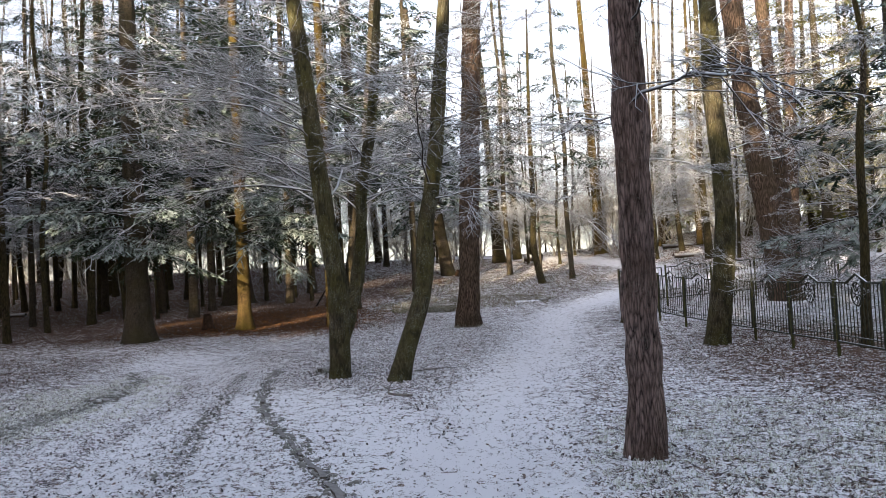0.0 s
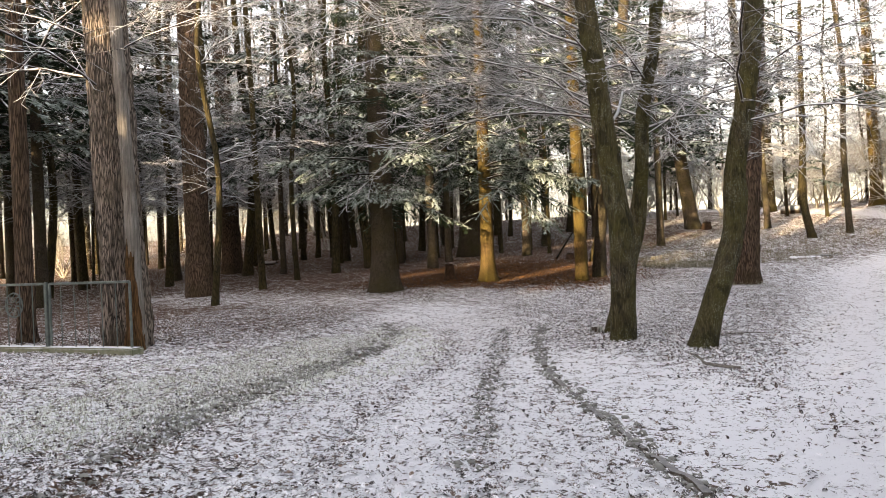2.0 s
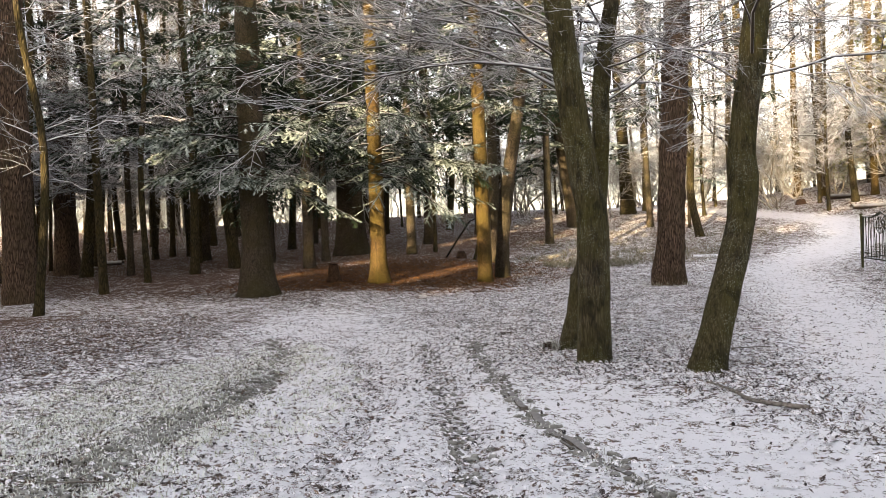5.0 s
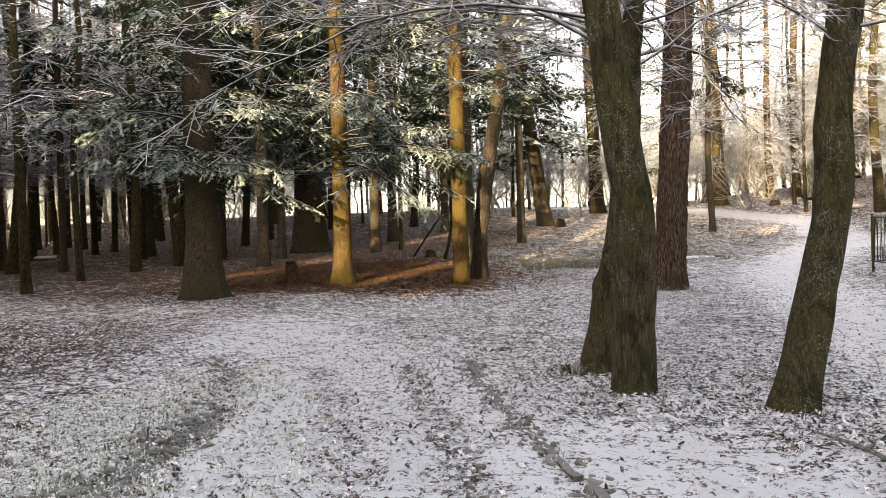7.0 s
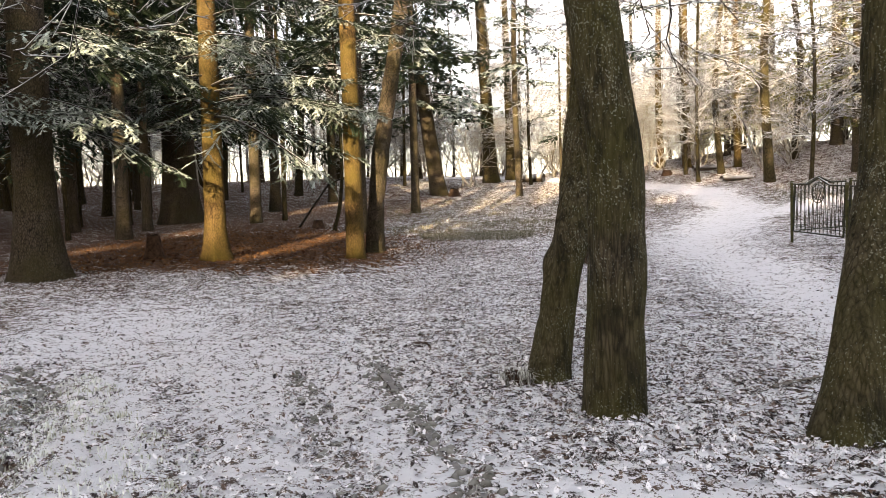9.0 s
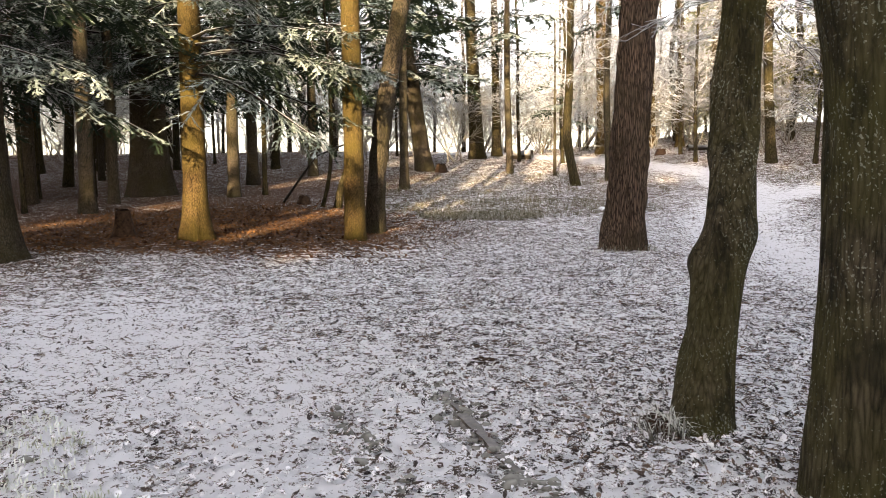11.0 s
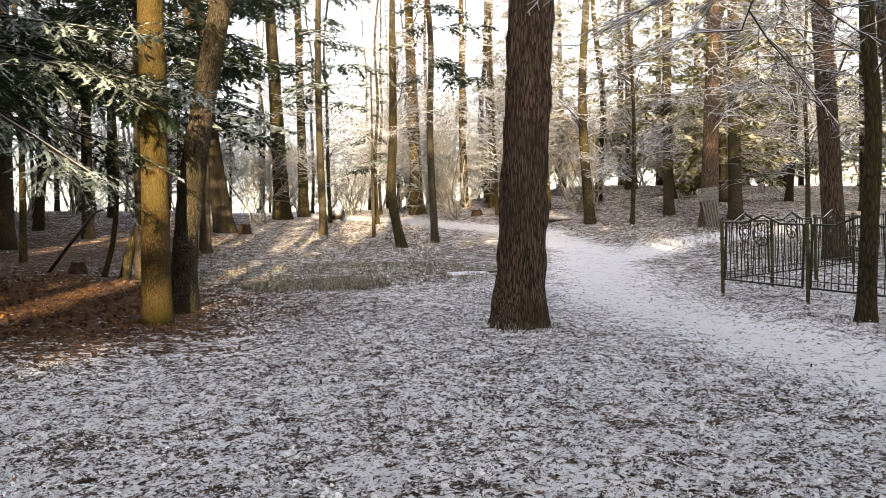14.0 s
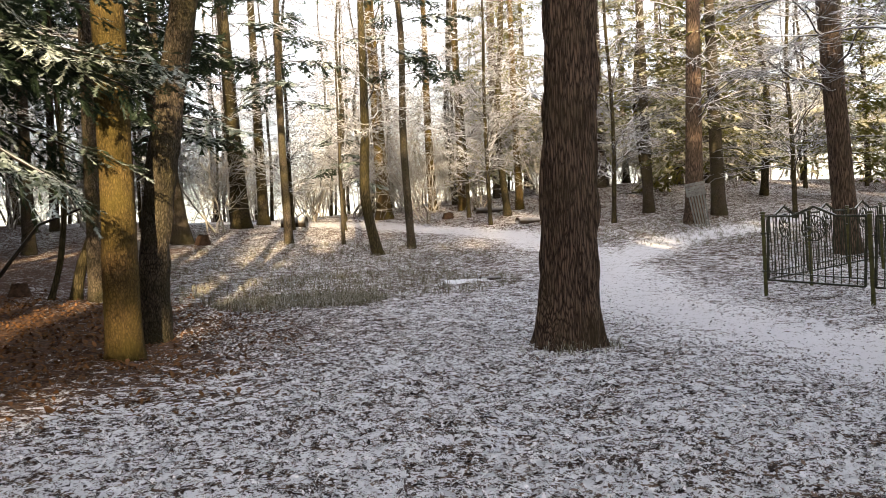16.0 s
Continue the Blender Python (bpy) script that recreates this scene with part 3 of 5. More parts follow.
def fir_crown(line, rng, low, high, count, reach, kinds, needles, bias=None, crowd=1.0, extra=(), near=0.0):
    wood, leaf = Heap(), Heap()
    for i in range(count + len(extra)):
        f = (i + rng.uniform(0, 0.9)) / count
        z = low + (high - low) * f ** crowd
        az = i * 2.4 + rng.normal(0, 0.3)
        if bias and rng.random() < bias[1]:
            az = bias[0] + rng.normal(0, 0.5)
        L = 0 if i >= count else reach * (1 - 0.75 * min(f, 1) ** crowd) * rng.uniform(0.6, 1.15)
        if i >= count:
            z, az, L = extra[i - count]
        w, n = (FIR_NEAR if near and z < near else kinds)[i % len(kinds)]
        M = turn(az, 0.05 + rng.normal(0, 0.12), rng.normal(0, 0.15))
        V, Q, T = placed(w, along(line, z), M, L)
        wood.add(V, Q)
        V, Q = placed(n, along(line, z), M, L)
        leaf.add(V, *((Q, None) if Q.shape[1] == 4 else (None, Q)))
    V, Q, _ = wood.arrays()
    V2, Q2, T2 = leaf.arrays()
    Q2 = Q2 if len(Q2) else T2
    me = mesh_np("crown", np.concatenate([V, V2]), [Q, Q2 + len(V)], needles)
    me.materials.append(BOUGH)
    me.polygons.foreach_set("material_index", np.concatenate([np.ones(len(Q), np.int32), np.zeros(len(Q2), np.int32)]))
    return me


def fir_tree(name, label, x, y, pts, r0, r1, bark, low, high, count, reach, kinds=None, needles=None, seed=0, seg=20, rings=34, bias=None, group="", crowd=1.0, extra=(), near=0.0, **k):
    root = tree_root(name, x, y, label, group)
    me, line, rad = trunk_mesh(pts, r0, r1, bark, seg, rings, seed=seed, **k)
    part("trunk", me, bark, root)
    if count:
        me = fir_crown(line, np.random.default_rng(seed + 90), low, high, count, reach, kinds or FIR, needles or NEEDLES, bias, crowd, extra, near)
        part("crown", me, needles or NEEDLES, root, "drooping needle sprays dusted with frost")
    return root, line


def up(h, dx=0.0, dy=0.0, n=5, wob=0.0, seed=0):
    """Points of a stem h high that leans by dx, dy at its top."""
    rng = np.random.default_rng(seed)
    return [(dx * f + (rng.normal(0, wob) if 0 < f else 0), dy * f + (rng.normal(0, wob) if 0 < f else 0), h * f) for f in np.linspace(0, 1, n)]


W = math.pi
# near pine beside the footpath
bare_tree("pine_tree", "tall pine with reddish-brown furrowed bark beside the footpath", 0.62, 8.2, up(12, 0.12, 0.1, 5, 0.03, 1), 0.158, 0.115, BARK_PINE,
          3.0, 9, 9, 2.4, MEDIUM, 1, 60, 130, lift=-0.1, flare=0.3, furrows=0.5, lumps=0.05)
# double hornbeam
bare_tree("hornbeam_tree", "hornbeam with green lichen-spotted trunk and frosted twigs", -4.55, 14.98,
          [(0, 0, 0), (0.02, 0, 0.9), (0.03, 0, 1.5), (0.02, 0, 1.9), (-0.04, 0, 2.25), (-0.1, 0, 2.7), (-0.17, 0, 3.3), (-0.24, 0, 3.9), (-0.37, 0, 5.2), (-0.7, 0.1, 8), (-1.1, 0.3, 12)], 0.205, 0.1, BARK_BEECH,
          3.3, 8.8, 26, 4.6, FINE, 2, 60, 130, (W * 0.95, 0.6), flare=0.16, lumps=0.07, furrows=0.14)
bare_tree("hornbeam_tree", "hornbeam with knotted lichen-spotted trunk beside a mossy root stub", -4.95, 15.98,
          [(0, 0, 0), (0.07, 0.1, 0.42), (0.15, 0.2, 0.84), (0.26, 0.31, 1.29), (0.355, 0.56, 1.95), (0.45, 0.7, 2.86), (0.51, 0.8, 4.0), (0.70, 1.1, 5.4), (0.9, 1.3, 8), (1.0, 1.5, 11)], 0.152, 0.05, BARK_BEECH,
          3.3, 8.5, 18, 4.4, FINE, 3, 72, 170, (W * 0.9, 0.55), flare=0.4, lumps=0.13, furrows=0.34, knots=((0.98, 2.65, 0.5), (1.62, 2.65, 0.2), (1.12, -0.49, 0.22), (0.4, 1.2, 0.15)))
bare_tree("hornbeam_tree", "leaning hornbeam with dark scarred trunk", -3.25, 14.38,
          [(0, 0, 0), (0.13, 0.11, 0.5), (0.28, 0.28, 1.03), (0.42, 0.42, 1.55), (0.48, 0.48, 2.0), (0.49, 0.5, 2.5), (0.57, 0.58, 3.05), (0.66, 0.66, 3.6), (0.78, 0.8, 4.6), (1.1, 1.0, 8), (1.3, 1.2, 11)], 0.178, 0.08, BARK_BEECH,
          3.2, 8.5, 16, 3.8, FINE, 4, 56, 130, (W * 0.7, 0.3), flare=0.38, lumps=0.1, furrows=0.2, knots=((1.65, -1.2, 0.12), (2.2, 0.2, 0.1)))
# large trunk between the paths
bare_tree("oak_tree", "thick straight tree with furrowed brown bark between the paths", -3.6, 25.3, up(16, 1.0, 0.2), 0.33, 0.25, BARK_OAK,
          4.6, 12, 14, 4.2, FINE, 5, 80, 130, flare=0.5, furrows=0.3, lumps=0.05)
# spruces with the sunlit trunks
fir_tree("spruce_tree", "big spruce with bare lower trunk and frosted boughs", -13.85, 23.2, up(20, -0.2, 0.2), 0.38, 0.1, BARK_DARK, 2.9, 17, 72, 2.9, seed=6, crowd=1.7, seg=36, rings=60, flare=0.75, furrows=0.12)
fir_tree("spruce_tree", "spruce with sunlit ochre trunk and low frosted boughs", -11.5, 25.9, up(18, -0.1, 0.2), 0.23, 0.08, BARK_SPRUCE, 3.0, 15, 46, 2.8, seed=7, crowd=1.4, near=6.0, bias=(-0.6, 0.15), extra=((3.1, -0.5, 3.4), (3.3, -0.25, 3.6), (3.4, 0.05, 3.5), (3.0, -0.8, 3.0), (3.7, -0.4, 3.3), (3.8, -0.1, 3.4)), seg=32, rings=60, flare=0.75, furrows=0.1)
fir_tree("spruce_tree", "slender spruce with mossy sunlit trunk", -8.6, 26.7, up(18, -0.1, 0.1), 0.205, 0.1, BARK_SPRUCE, 4.6, 17, 44, 3.0, seed=8, crowd=1.1, near=6.5, seg=32, rings=60, flare=0.25, furrows=0.1)
bare_tree("oak_tree", "dark furrowed trunk touched by low sun", -8.35, 27.9, [(0, 0, 0), (0.05, 0, 1.2), (0.3, 0, 3), (0.75, 0, 5.5), (1.2, 0, 9), (1.8, 0, 15)], 0.2, 0.13, BARK_DARK,
          6.0, 14, 8, 3.0, MEDIUM, 9, 36, 70, flare=0.35, furrows=0.3)
fir_tree("spruce_tree", "mossy spruce trunk standing behind its neighbours", -9.62, 33.0, up(18, 0, 0), 0.2, 0.1, BARK_DARK, 4.6, 17, 44, 3.2, FIR_MID, seed=10, seg=20, flare=0.2)
fir_tree("spruce_tree", "very thick dark old spruce deeper in the wood", -17.4, 37.9, up(22, 0.2, 0), 0.62, 0.3, BARK_DARK, 3.6, 18, 80, 4.6, FIR_MID, seed=11, crowd=1.4, seg=30, flare=0.5, furrows=0.15)
# left side
bare_tree("oak_tree", "massive oak trunk with furrowed grey bark behind the iron fence", -12.19, 11.9, up(16, -0.95, 0.2), 0.37, 0.31, BARK_GREY, 4.2, 10, 12, 4.6, FINE, 12, 72, 110, flare=0.15, furrows=0.3)
bare_tree("oak_tree", "thick straight trunk with furrowed bark on the leafy bank", -20.85, 22.6, up(17, -0.3, 0.2), 0.42, 0.3, BARK_OAK, 3.2, 12, 18, 4.4, MEDIUM, 13, 36, 70, flare=0.25, furrows=0.25)
bare_tree("oak_tree", "dark thick trunk in the wood", -27.6, 31.9, up(17, -0.5, 0.2), 0.45, 0.3, BARK_OAK, 4.5, 14, 12, 4.2, MEDIUM, 14, 26, 40, flare=0.35, furrows=0.2)
bare_tree("oak_tree", "grey trunk standing behind the iron fence", -14.8, 11.9, up(15, -0.2, 0.1), 0.16, 0.1, BARK_OAK, 4.0, 12, 9, 3.2, MEDIUM, 15, 30, 60, furrows=0.2)
# right side by the fence
bare_tree("oak_tree", "dark mossy double-stemmed tree by the iron fence", 2.95, 18.8, up(14, 0.6, 0.2, 6, 0.1, 3), 0.24, 0.14, BARK_BEECH, 3.4, 12, 12, 3.6, FINE, 16, 32, 60, lumps=0.15)
bare_tree("oak_tree", "big tree inside the fence with sunlit upper trunk", 6.8, 28.6, [(0, 0, 0), (-0.2, 0, 2), (-0.6, 0, 5), (-0.9, 0, 8), (-1.5, 0, 15)], 0.46, 0.28, BARK_OAK, 4.5, 14, 14, 4.5, MEDIUM, 17, 40, 60, flare=0.4, furrows=0.2)
bare_tree("young_tree", "slim bare tree by the iron gate", 1.26, 24.25, [(0, 0, 0), (0.1, 0, 1.5), (0.18, 0, 3), (0.1, 0, 5), (0.4, 0, 10)], 0.13, 0.06, BARK_FAR, 3, 9, 12, 2.8, FINE, 18, 20, 40)
bare_tree("oak_tree", "straight trunk inside the fenced plot", 8.2, 33.0, up(15, -0.6, 0.2), 0.3, 0.18, BARK_OAK, 4, 13, 14, 3.6, MEDIUM, 19, 24, 40)

# ---- the wood around ----
THIN = [spray(s, [(8, 0.55), (6, 0.5)], 0.009, 0.05, 3, 0.35, rings=(3, 2, 2)) for s in (14, 15, 16)]
PLAIN_FIR = [feather_bough(s, 13, 5, 4, 0.046, 0.5, 0.26) for s in (10, 11)]
SHADE_FIR = [fir_bough(s, 8, 6, 0.55, 0.26, 0.36, 0.5) for s in (12, 13)]


def named(kind, label, x, y, pts, r0, r1, low, high, count, reach, seed, bark=None, **k):
    if kind == "fir":
        # sunny picks the needle copy whose colour already holds the sunlight
        return fir_tree("spruce_tree", label, x, y, pts, r0, r1, bark or BARK_DARK, low, high, count, reach, PLAIN_FIR, NEEDLES_PAINTED_SUN if k.pop("sunny", 0) else NEEDLES, seed, 14, 24, **k)
    return bare_tree("bare_tree", label, x, y, pts, r0, r1, bark or BARK_FAR, low, high, count, reach, THIN, seed, 14, 26, **k)


named("bare", "slim curving tree on the frosty rise", -2.1, 42.6, [(0, 0, 0), (-0.35, 0, 2), (-0.25, 0, 4.5), (-0.2, 0, 9), (0, 0, 15)], 0.19, 0.04, 3.5, 14.8, 34, 3.0, 31)
named("fir", "slim spruce with high drooping boughs on the rise", -0.5, 44.2, up(20, -0.4, 0, 6, 0.08, 4), 0.15, 0.05, 6.0, 19, 34, 2.6, 32)
named("fir", "slender spruce with high drooping boughs near the far path", -4.4, 49.0, up(21, -0.2, 0, 6, 0.1, 5), 0.17, 0.06, 5.5, 20, 40, 3.0, 33)
named("fir", "thin young spruce with drooping boughs", -2.4, 47.6, up(7, 0, 0), 0.08, 0.03, 2.4, 7, 14, 1.6, 34)
named("fir", "thick leaning spruce with dark drooping boughs", -8.6, 50.6, [(0, 0, 0), (-0.3, 0, 2), (-0.7, 0, 5), (-1.4, 0, 10), (-2, 0, 18)], 0.42, 0.2, 4.2, 17, 60, 4.8, 35)
named("bare", "thick far tree beyond the path", -5.9, 57.0, up(23, -1.0, 0), 0.42, 0.1, 5, 22.5, 40, 4.2, 36, flare=0.5)
named("bare", "far tree beyond the path", -4.7, 58.5, up(22, -0.3, 0), 0.28, 0.08, 5, 21.5, 36, 4, 37, flare=0.5)
named("bare", "far trunk glowing in the sun", 1.4, 56.8, up(23, -0.6, 0), 0.36, 0.1, 4, 22.5, 40, 4.2, 38, BARK_SPRUCE, flare=0.6)
named("bare", "leaning tree with a slatted board propped against it", 10.8, 43.2, up(22, 1.2, 0.3), 0.36, 0.1, 4, 21.5, 36, 3.6, 39, BARK_OAK)
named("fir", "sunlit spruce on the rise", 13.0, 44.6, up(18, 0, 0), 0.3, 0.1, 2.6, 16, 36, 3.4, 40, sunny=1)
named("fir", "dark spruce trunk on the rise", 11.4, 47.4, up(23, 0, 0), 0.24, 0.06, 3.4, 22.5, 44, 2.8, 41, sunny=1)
named("bare", "thin tree with sunlit bark on the rise", 4.5, 58.2, up(20, 0.2, 0, 5, 0.1, 8), 0.24, 0.06, 3, 19.5, 32, 3, 42, BARK_SPRUCE)
named("bare", "thin tree with sunlit bark on the rise", 5.6, 56.2, up(20, 0.3, 0, 5, 0.1, 9), 0.24, 0.06, 3, 19.5, 32, 3, 43, BARK_SPRUCE)
named("bare", "sunlit slim tree beyond the footpath", 7.7, 53.4, up(21, 0.1, 0, 5, 0.1, 10), 0.2, 0.05, 3, 20.5, 32, 3, 44, BARK_SPRUCE)
named("bare", "thick trunk deep in the wood", -32, 49, up(23, 0, 0), 0.5, 0.15, 5, 22, 28, 4, 45)
named("bare", "trunk deep in the wood", -28.2, 49.7, up(23, 0, 0), 0.4, 0.12, 5, 22, 28, 4, 46)
named("bare", "slim trunk deep in the wood", -25.3, 50.7, up(22, 0.4, 0), 0.22, 0.05, 4, 21, 28, 3, 47)
named("bare", "slim dark trunk between the spruces", -15.2, 40.2, up(18, -0.1, 0, 5, 0.1, 1), 0.12, 0.03, 3.5, 15, 12, 2.2, 48)
named("bare", "slim dark trunk between the spruces", -13.3, 37.6, up(17, 0, 0, 5, 0.1, 2), 0.09, 0.02, 3.5, 14, 12, 2.0, 49)
named("bare", "bent sapling beside the spruces", -10.5, 33.2, [(0, 0, 0), (0.2, 0, 0.8), (0.3, 0, 2), (0.25, 0, 4), (0.1, 0, 7)], 0.06, 0.03, 3, 7, 6, 1.6, 50)
named("bare", "slim curving sapling by the mossy spruce", -10.1, 33.4, [(0, 0, 0), (0.12, 0, 0.6), (0.42, 0, 1.6), (0.5, 0, 3.4), (0.5, 0, 7)], 0.11, 0.05, 3.4, 7, 6, 1.8, 51)
named("bare", "thin tree on the leafy bank", -19.7, 24.5, up(19, -0.4, 0, 6, 0.12, 3), 0.13, 0.03, 3, 16, 13, 2.6, 52)
named("bare", "thin tree on the leafy bank", -20.5, 27.6, up(19, -0.1, 0, 6, 0.12, 4), 0.11, 0.03, 3, 16, 13, 2.4, 53)
named("bare", "slim tree beside the split oak", -17.6, 19.8, up(19, 0.1, 0, 6, 0.12, 6), 0.1, 0.03, 3, 16, 12, 2.4, 54)
named("fir", "old dark spruce behind the fence", -38, 31.5, up(18, 0, 0), 0.28, 0.12, 3.4, 15, 30, 3, 55)
named("fir", "dark spruce inside the fenced plot", 11.0, 22.5, up(22, 0, 0), 0.3, 0.1, 1.5, 15, 36, 3.8, 56)
named("fir", "dark spruce inside the fenced plot", 7.9, 21.2, up(14, 0, 0), 0.22, 0.08, 1.8, 13.5, 56, 3.0, 57)
named("fir", "tall spruce with high dark boughs behind the sunlit trunks", -14.1, 36.7, up(21, 0.1, 0), 0.2, 0.06, 8.0, 20.5, 46, 3.6, 91)
named("fir", "tall spruce with high dark boughs behind the sunlit trunks", -8.9, 41.8, up(22, 0, 0.1), 0.18, 0.06, 6.5, 21.5, 50, 3.6, 92)
named("fir", "tall spruce with high dark boughs deep in the wood", -13.6, 47.2, up(23, 0, 0), 0.22, 0.06, 6.0, 22.5, 50, 4.0, 93)
named("fir", "tall dark spruce beyond the leafy bank", -28.2, 28.8, up(21, 0.1, 0), 0.2, 0.06, 4.8, 20.5, 56, 3.8, 94)
named("fir", "tall dark spruce beyond the leafy bank", -24.6, 37.4, up(22, 0, 0), 0.2, 0.06, 5.0, 21.5, 50, 3.8, 95)
bare_tree("frosted_shrub_tree", "low-branched frosted tree inside the iron fence", 5.5, 17.2, up(8, 0.2, 0, 5, 0.15, 2), 0.1, 0.04, BARK_FAR, 0.9, 7.4, 26, 2.6, FINE, 58, 16, 24)

# further trees, each a copy of a few kinds
kinds_bare, kinds_fir, kinds_sun = [], [], []
for i in range(4):
    h = (19, 22, 17, 24)[i]
    kinds_bare.append(named("bare", "thin frosted tree in the crowded wood", (-24, -29, -33, -36)[i], (36, 41, 36, 44)[i], up(h, 0.3 * (-1) ** i, 0.2, 6, 0.14, i),
                            (0.1, 0.15, 0.08, 0.2)[i], 0.03, 3.0, h - 1, 46, 3.0, 60 + i)[0])
for i in range(2):
    h = (19, 23)[i]
    kinds_fir.append(named("fir", "dark frosted spruce in the wood", (-23, -31)[i], (46, 55)[i], up(h, 0, 0), (0.14, 0.2)[i], 0.04, 4.9, h - 0.5, 56, 3.5, 70 + i, crowd=1.1)[0])
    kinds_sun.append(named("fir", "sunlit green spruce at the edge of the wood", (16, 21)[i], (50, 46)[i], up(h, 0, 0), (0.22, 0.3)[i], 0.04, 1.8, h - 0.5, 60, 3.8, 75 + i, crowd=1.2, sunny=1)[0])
for o in kinds_bare:
    tagged(o, group="thin trees of the wood")
for o in kinds_fir + kinds_sun:
    tagged(o, group="spruces of the wood")


def scatter(seed, kinds, count, x0, x1, y0, y1, gap, taken, spin=True):
    rng = np.random.default_rng(seed)
    tries = 0
    while count and tries < 4000:
        tries += 1
        x, y = rng.uniform(x0, x1), rng.uniform(y0, y1)
        if any((x - a) ** 2 + (y - b) ** 2 < gap * gap for a, b in taken):
            continue
        if min(float(away(np.array(x), np.array(y), p)) for p in (FOOTPATH, BRANCH_WEST, BRANCH_EAST)) < 1.6:
            continue
        taken.append((x, y))
        o = kinds[int(rng.integers(len(kinds)))]
        s = rng.uniform(0.85, 1.2)
        m = copy_thing(o, pose(x, y, gz(x, y), 0, 0, rng.uniform(0, 360)))
        m.scale = (s, s, s)
        count -= 1


TAKEN = [(o.location.x, o.location.y) for o in scene.objects if o.parent is None and o.type == "EMPTY"]
scatter(1, kinds_bare, 44, -46, -15.5, 32, 62, 1.3, TAKEN)
scatter(2, kinds_bare, 12, -44, -23, 20, 34, 1.8, TAKEN)
scatter(3, kinds_fir, 12, -52, -13, 42, 66, 2.6, TAKEN)
scatter(8, kinds_fir, 15, -50, -23, 25, 42, 2.6, TAKEN)
scatter(4, kinds_bare, 6, -14, 5, 60, 84, 2.5, TAKEN)
scatter(5, kinds_sun, 18, 9, 38, 48, 72, 2.6, TAKEN)
scatter(6, kinds_bare, 8, 6, 32, 42, 66, 2.0, TAKEN)
scatter(9, kinds_fir, 4, -31, -15, 31, 43, 2.4, TAKEN)
scatter(21, kinds_bare, 14, -32, -15, 27, 44, 1.5, TAKEN)
scatter(10, kinds_bare, 3, -8, 7, 49, 62, 2.0, TAKEN)
scatter(12, kinds_fir, 11, -40, -23, 13, 26, 2.6, TAKEN)


def bush(x, y, seed):
    """A leafless bush of upright frosted shoots."""
    rng = np.random.default_rng(seed)
    root = tagged(new("frosted_bush"), "leafless bush with fine frosted shoots", "bush", "frosted bushes of the rise")
    root.location = (x, y, gz(x, y))
    for i in range(7):
        V, Q, T = placed(THIN[i % 3], np.array([rng.normal(0, 0.15), rng.normal(0, 0.15), -0.1]), turn(rng.uniform(0, 6.28), rng.uniform(0.8, 1.5), rng.uniform(0, 3)), rng.uniform(2.6, 5.0))
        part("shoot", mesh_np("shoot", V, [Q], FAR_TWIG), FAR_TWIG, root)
    return root


young_kinds = [named("bare", "young tree with sunlit frosted twigs on the rise", x, y, up(15, 0.3, 0.1, 6, 0.12, 40 + i), 0.1, 0.03, 1.8, 14, 60, 3.2, 130 + i, group="young trees on the rise")[0]
               for i, (x, y) in enumerate(((4.6, 49.5), (-1.4, 53.0), (8.6, 45.6)))]
for i, (x, y) in enumerate(((14.4, 41.8), (-3.6, 54.6), (1.0, 60.5), (6.4, 60.0), (-11.0, 55.0))):
    copy_thing(young_kinds[i % 3], pose(x, y, gz(x, y), 0, 0, 70 * i))
scatter(17, young_kinds, 22, -18, 14, 56, 80, 1.8, TAKEN)
scatter(18, young_kinds, 14, 12, 40, 50, 76, 2.2, TAKEN)
scatter(19, young_kinds + kinds_bare, 26, -60, -14, 56, 80, 2.0, TAKEN)
bushes = [bush(2.6, 52.5, 1), bush(-9.5, 58.0, 2)]
scatter(13, bushes, 24, -14, 9, 54, 72, 1.3, TAKEN)
scatter(14, bushes, 16, 5, 27, 51, 66, 1.6, TAKEN)
scatter(20, bushes, 16, -58, -30, 26, 50, 1.8, TAKEN)
scatter(16, bushes, 24, -52, -15, 50, 68, 1.5, TAKEN)
scatter(7, kinds_fir, 5, 13, 26, 20, 40, 3.0, TAKEN)


# pale frosted thicket in the distance
heap = Heap()
rng = np.random.default_rng(31)
for i in range(300):
    x, y = rng.uniform(-70, 60), rng.uniform(68, 100)
    V, Q, T = placed(THIN[i % 3], np.array([x, y, gz(x, y) - 0.2]), turn(rng.uniform(0, 6.28), rng.uniform(0.7, 1.5), rng.uniform(0, 3)), rng.uniform(4, 12))
    heap.add(V, Q)
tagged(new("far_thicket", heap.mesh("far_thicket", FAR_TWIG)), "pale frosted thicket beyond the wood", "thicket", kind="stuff")

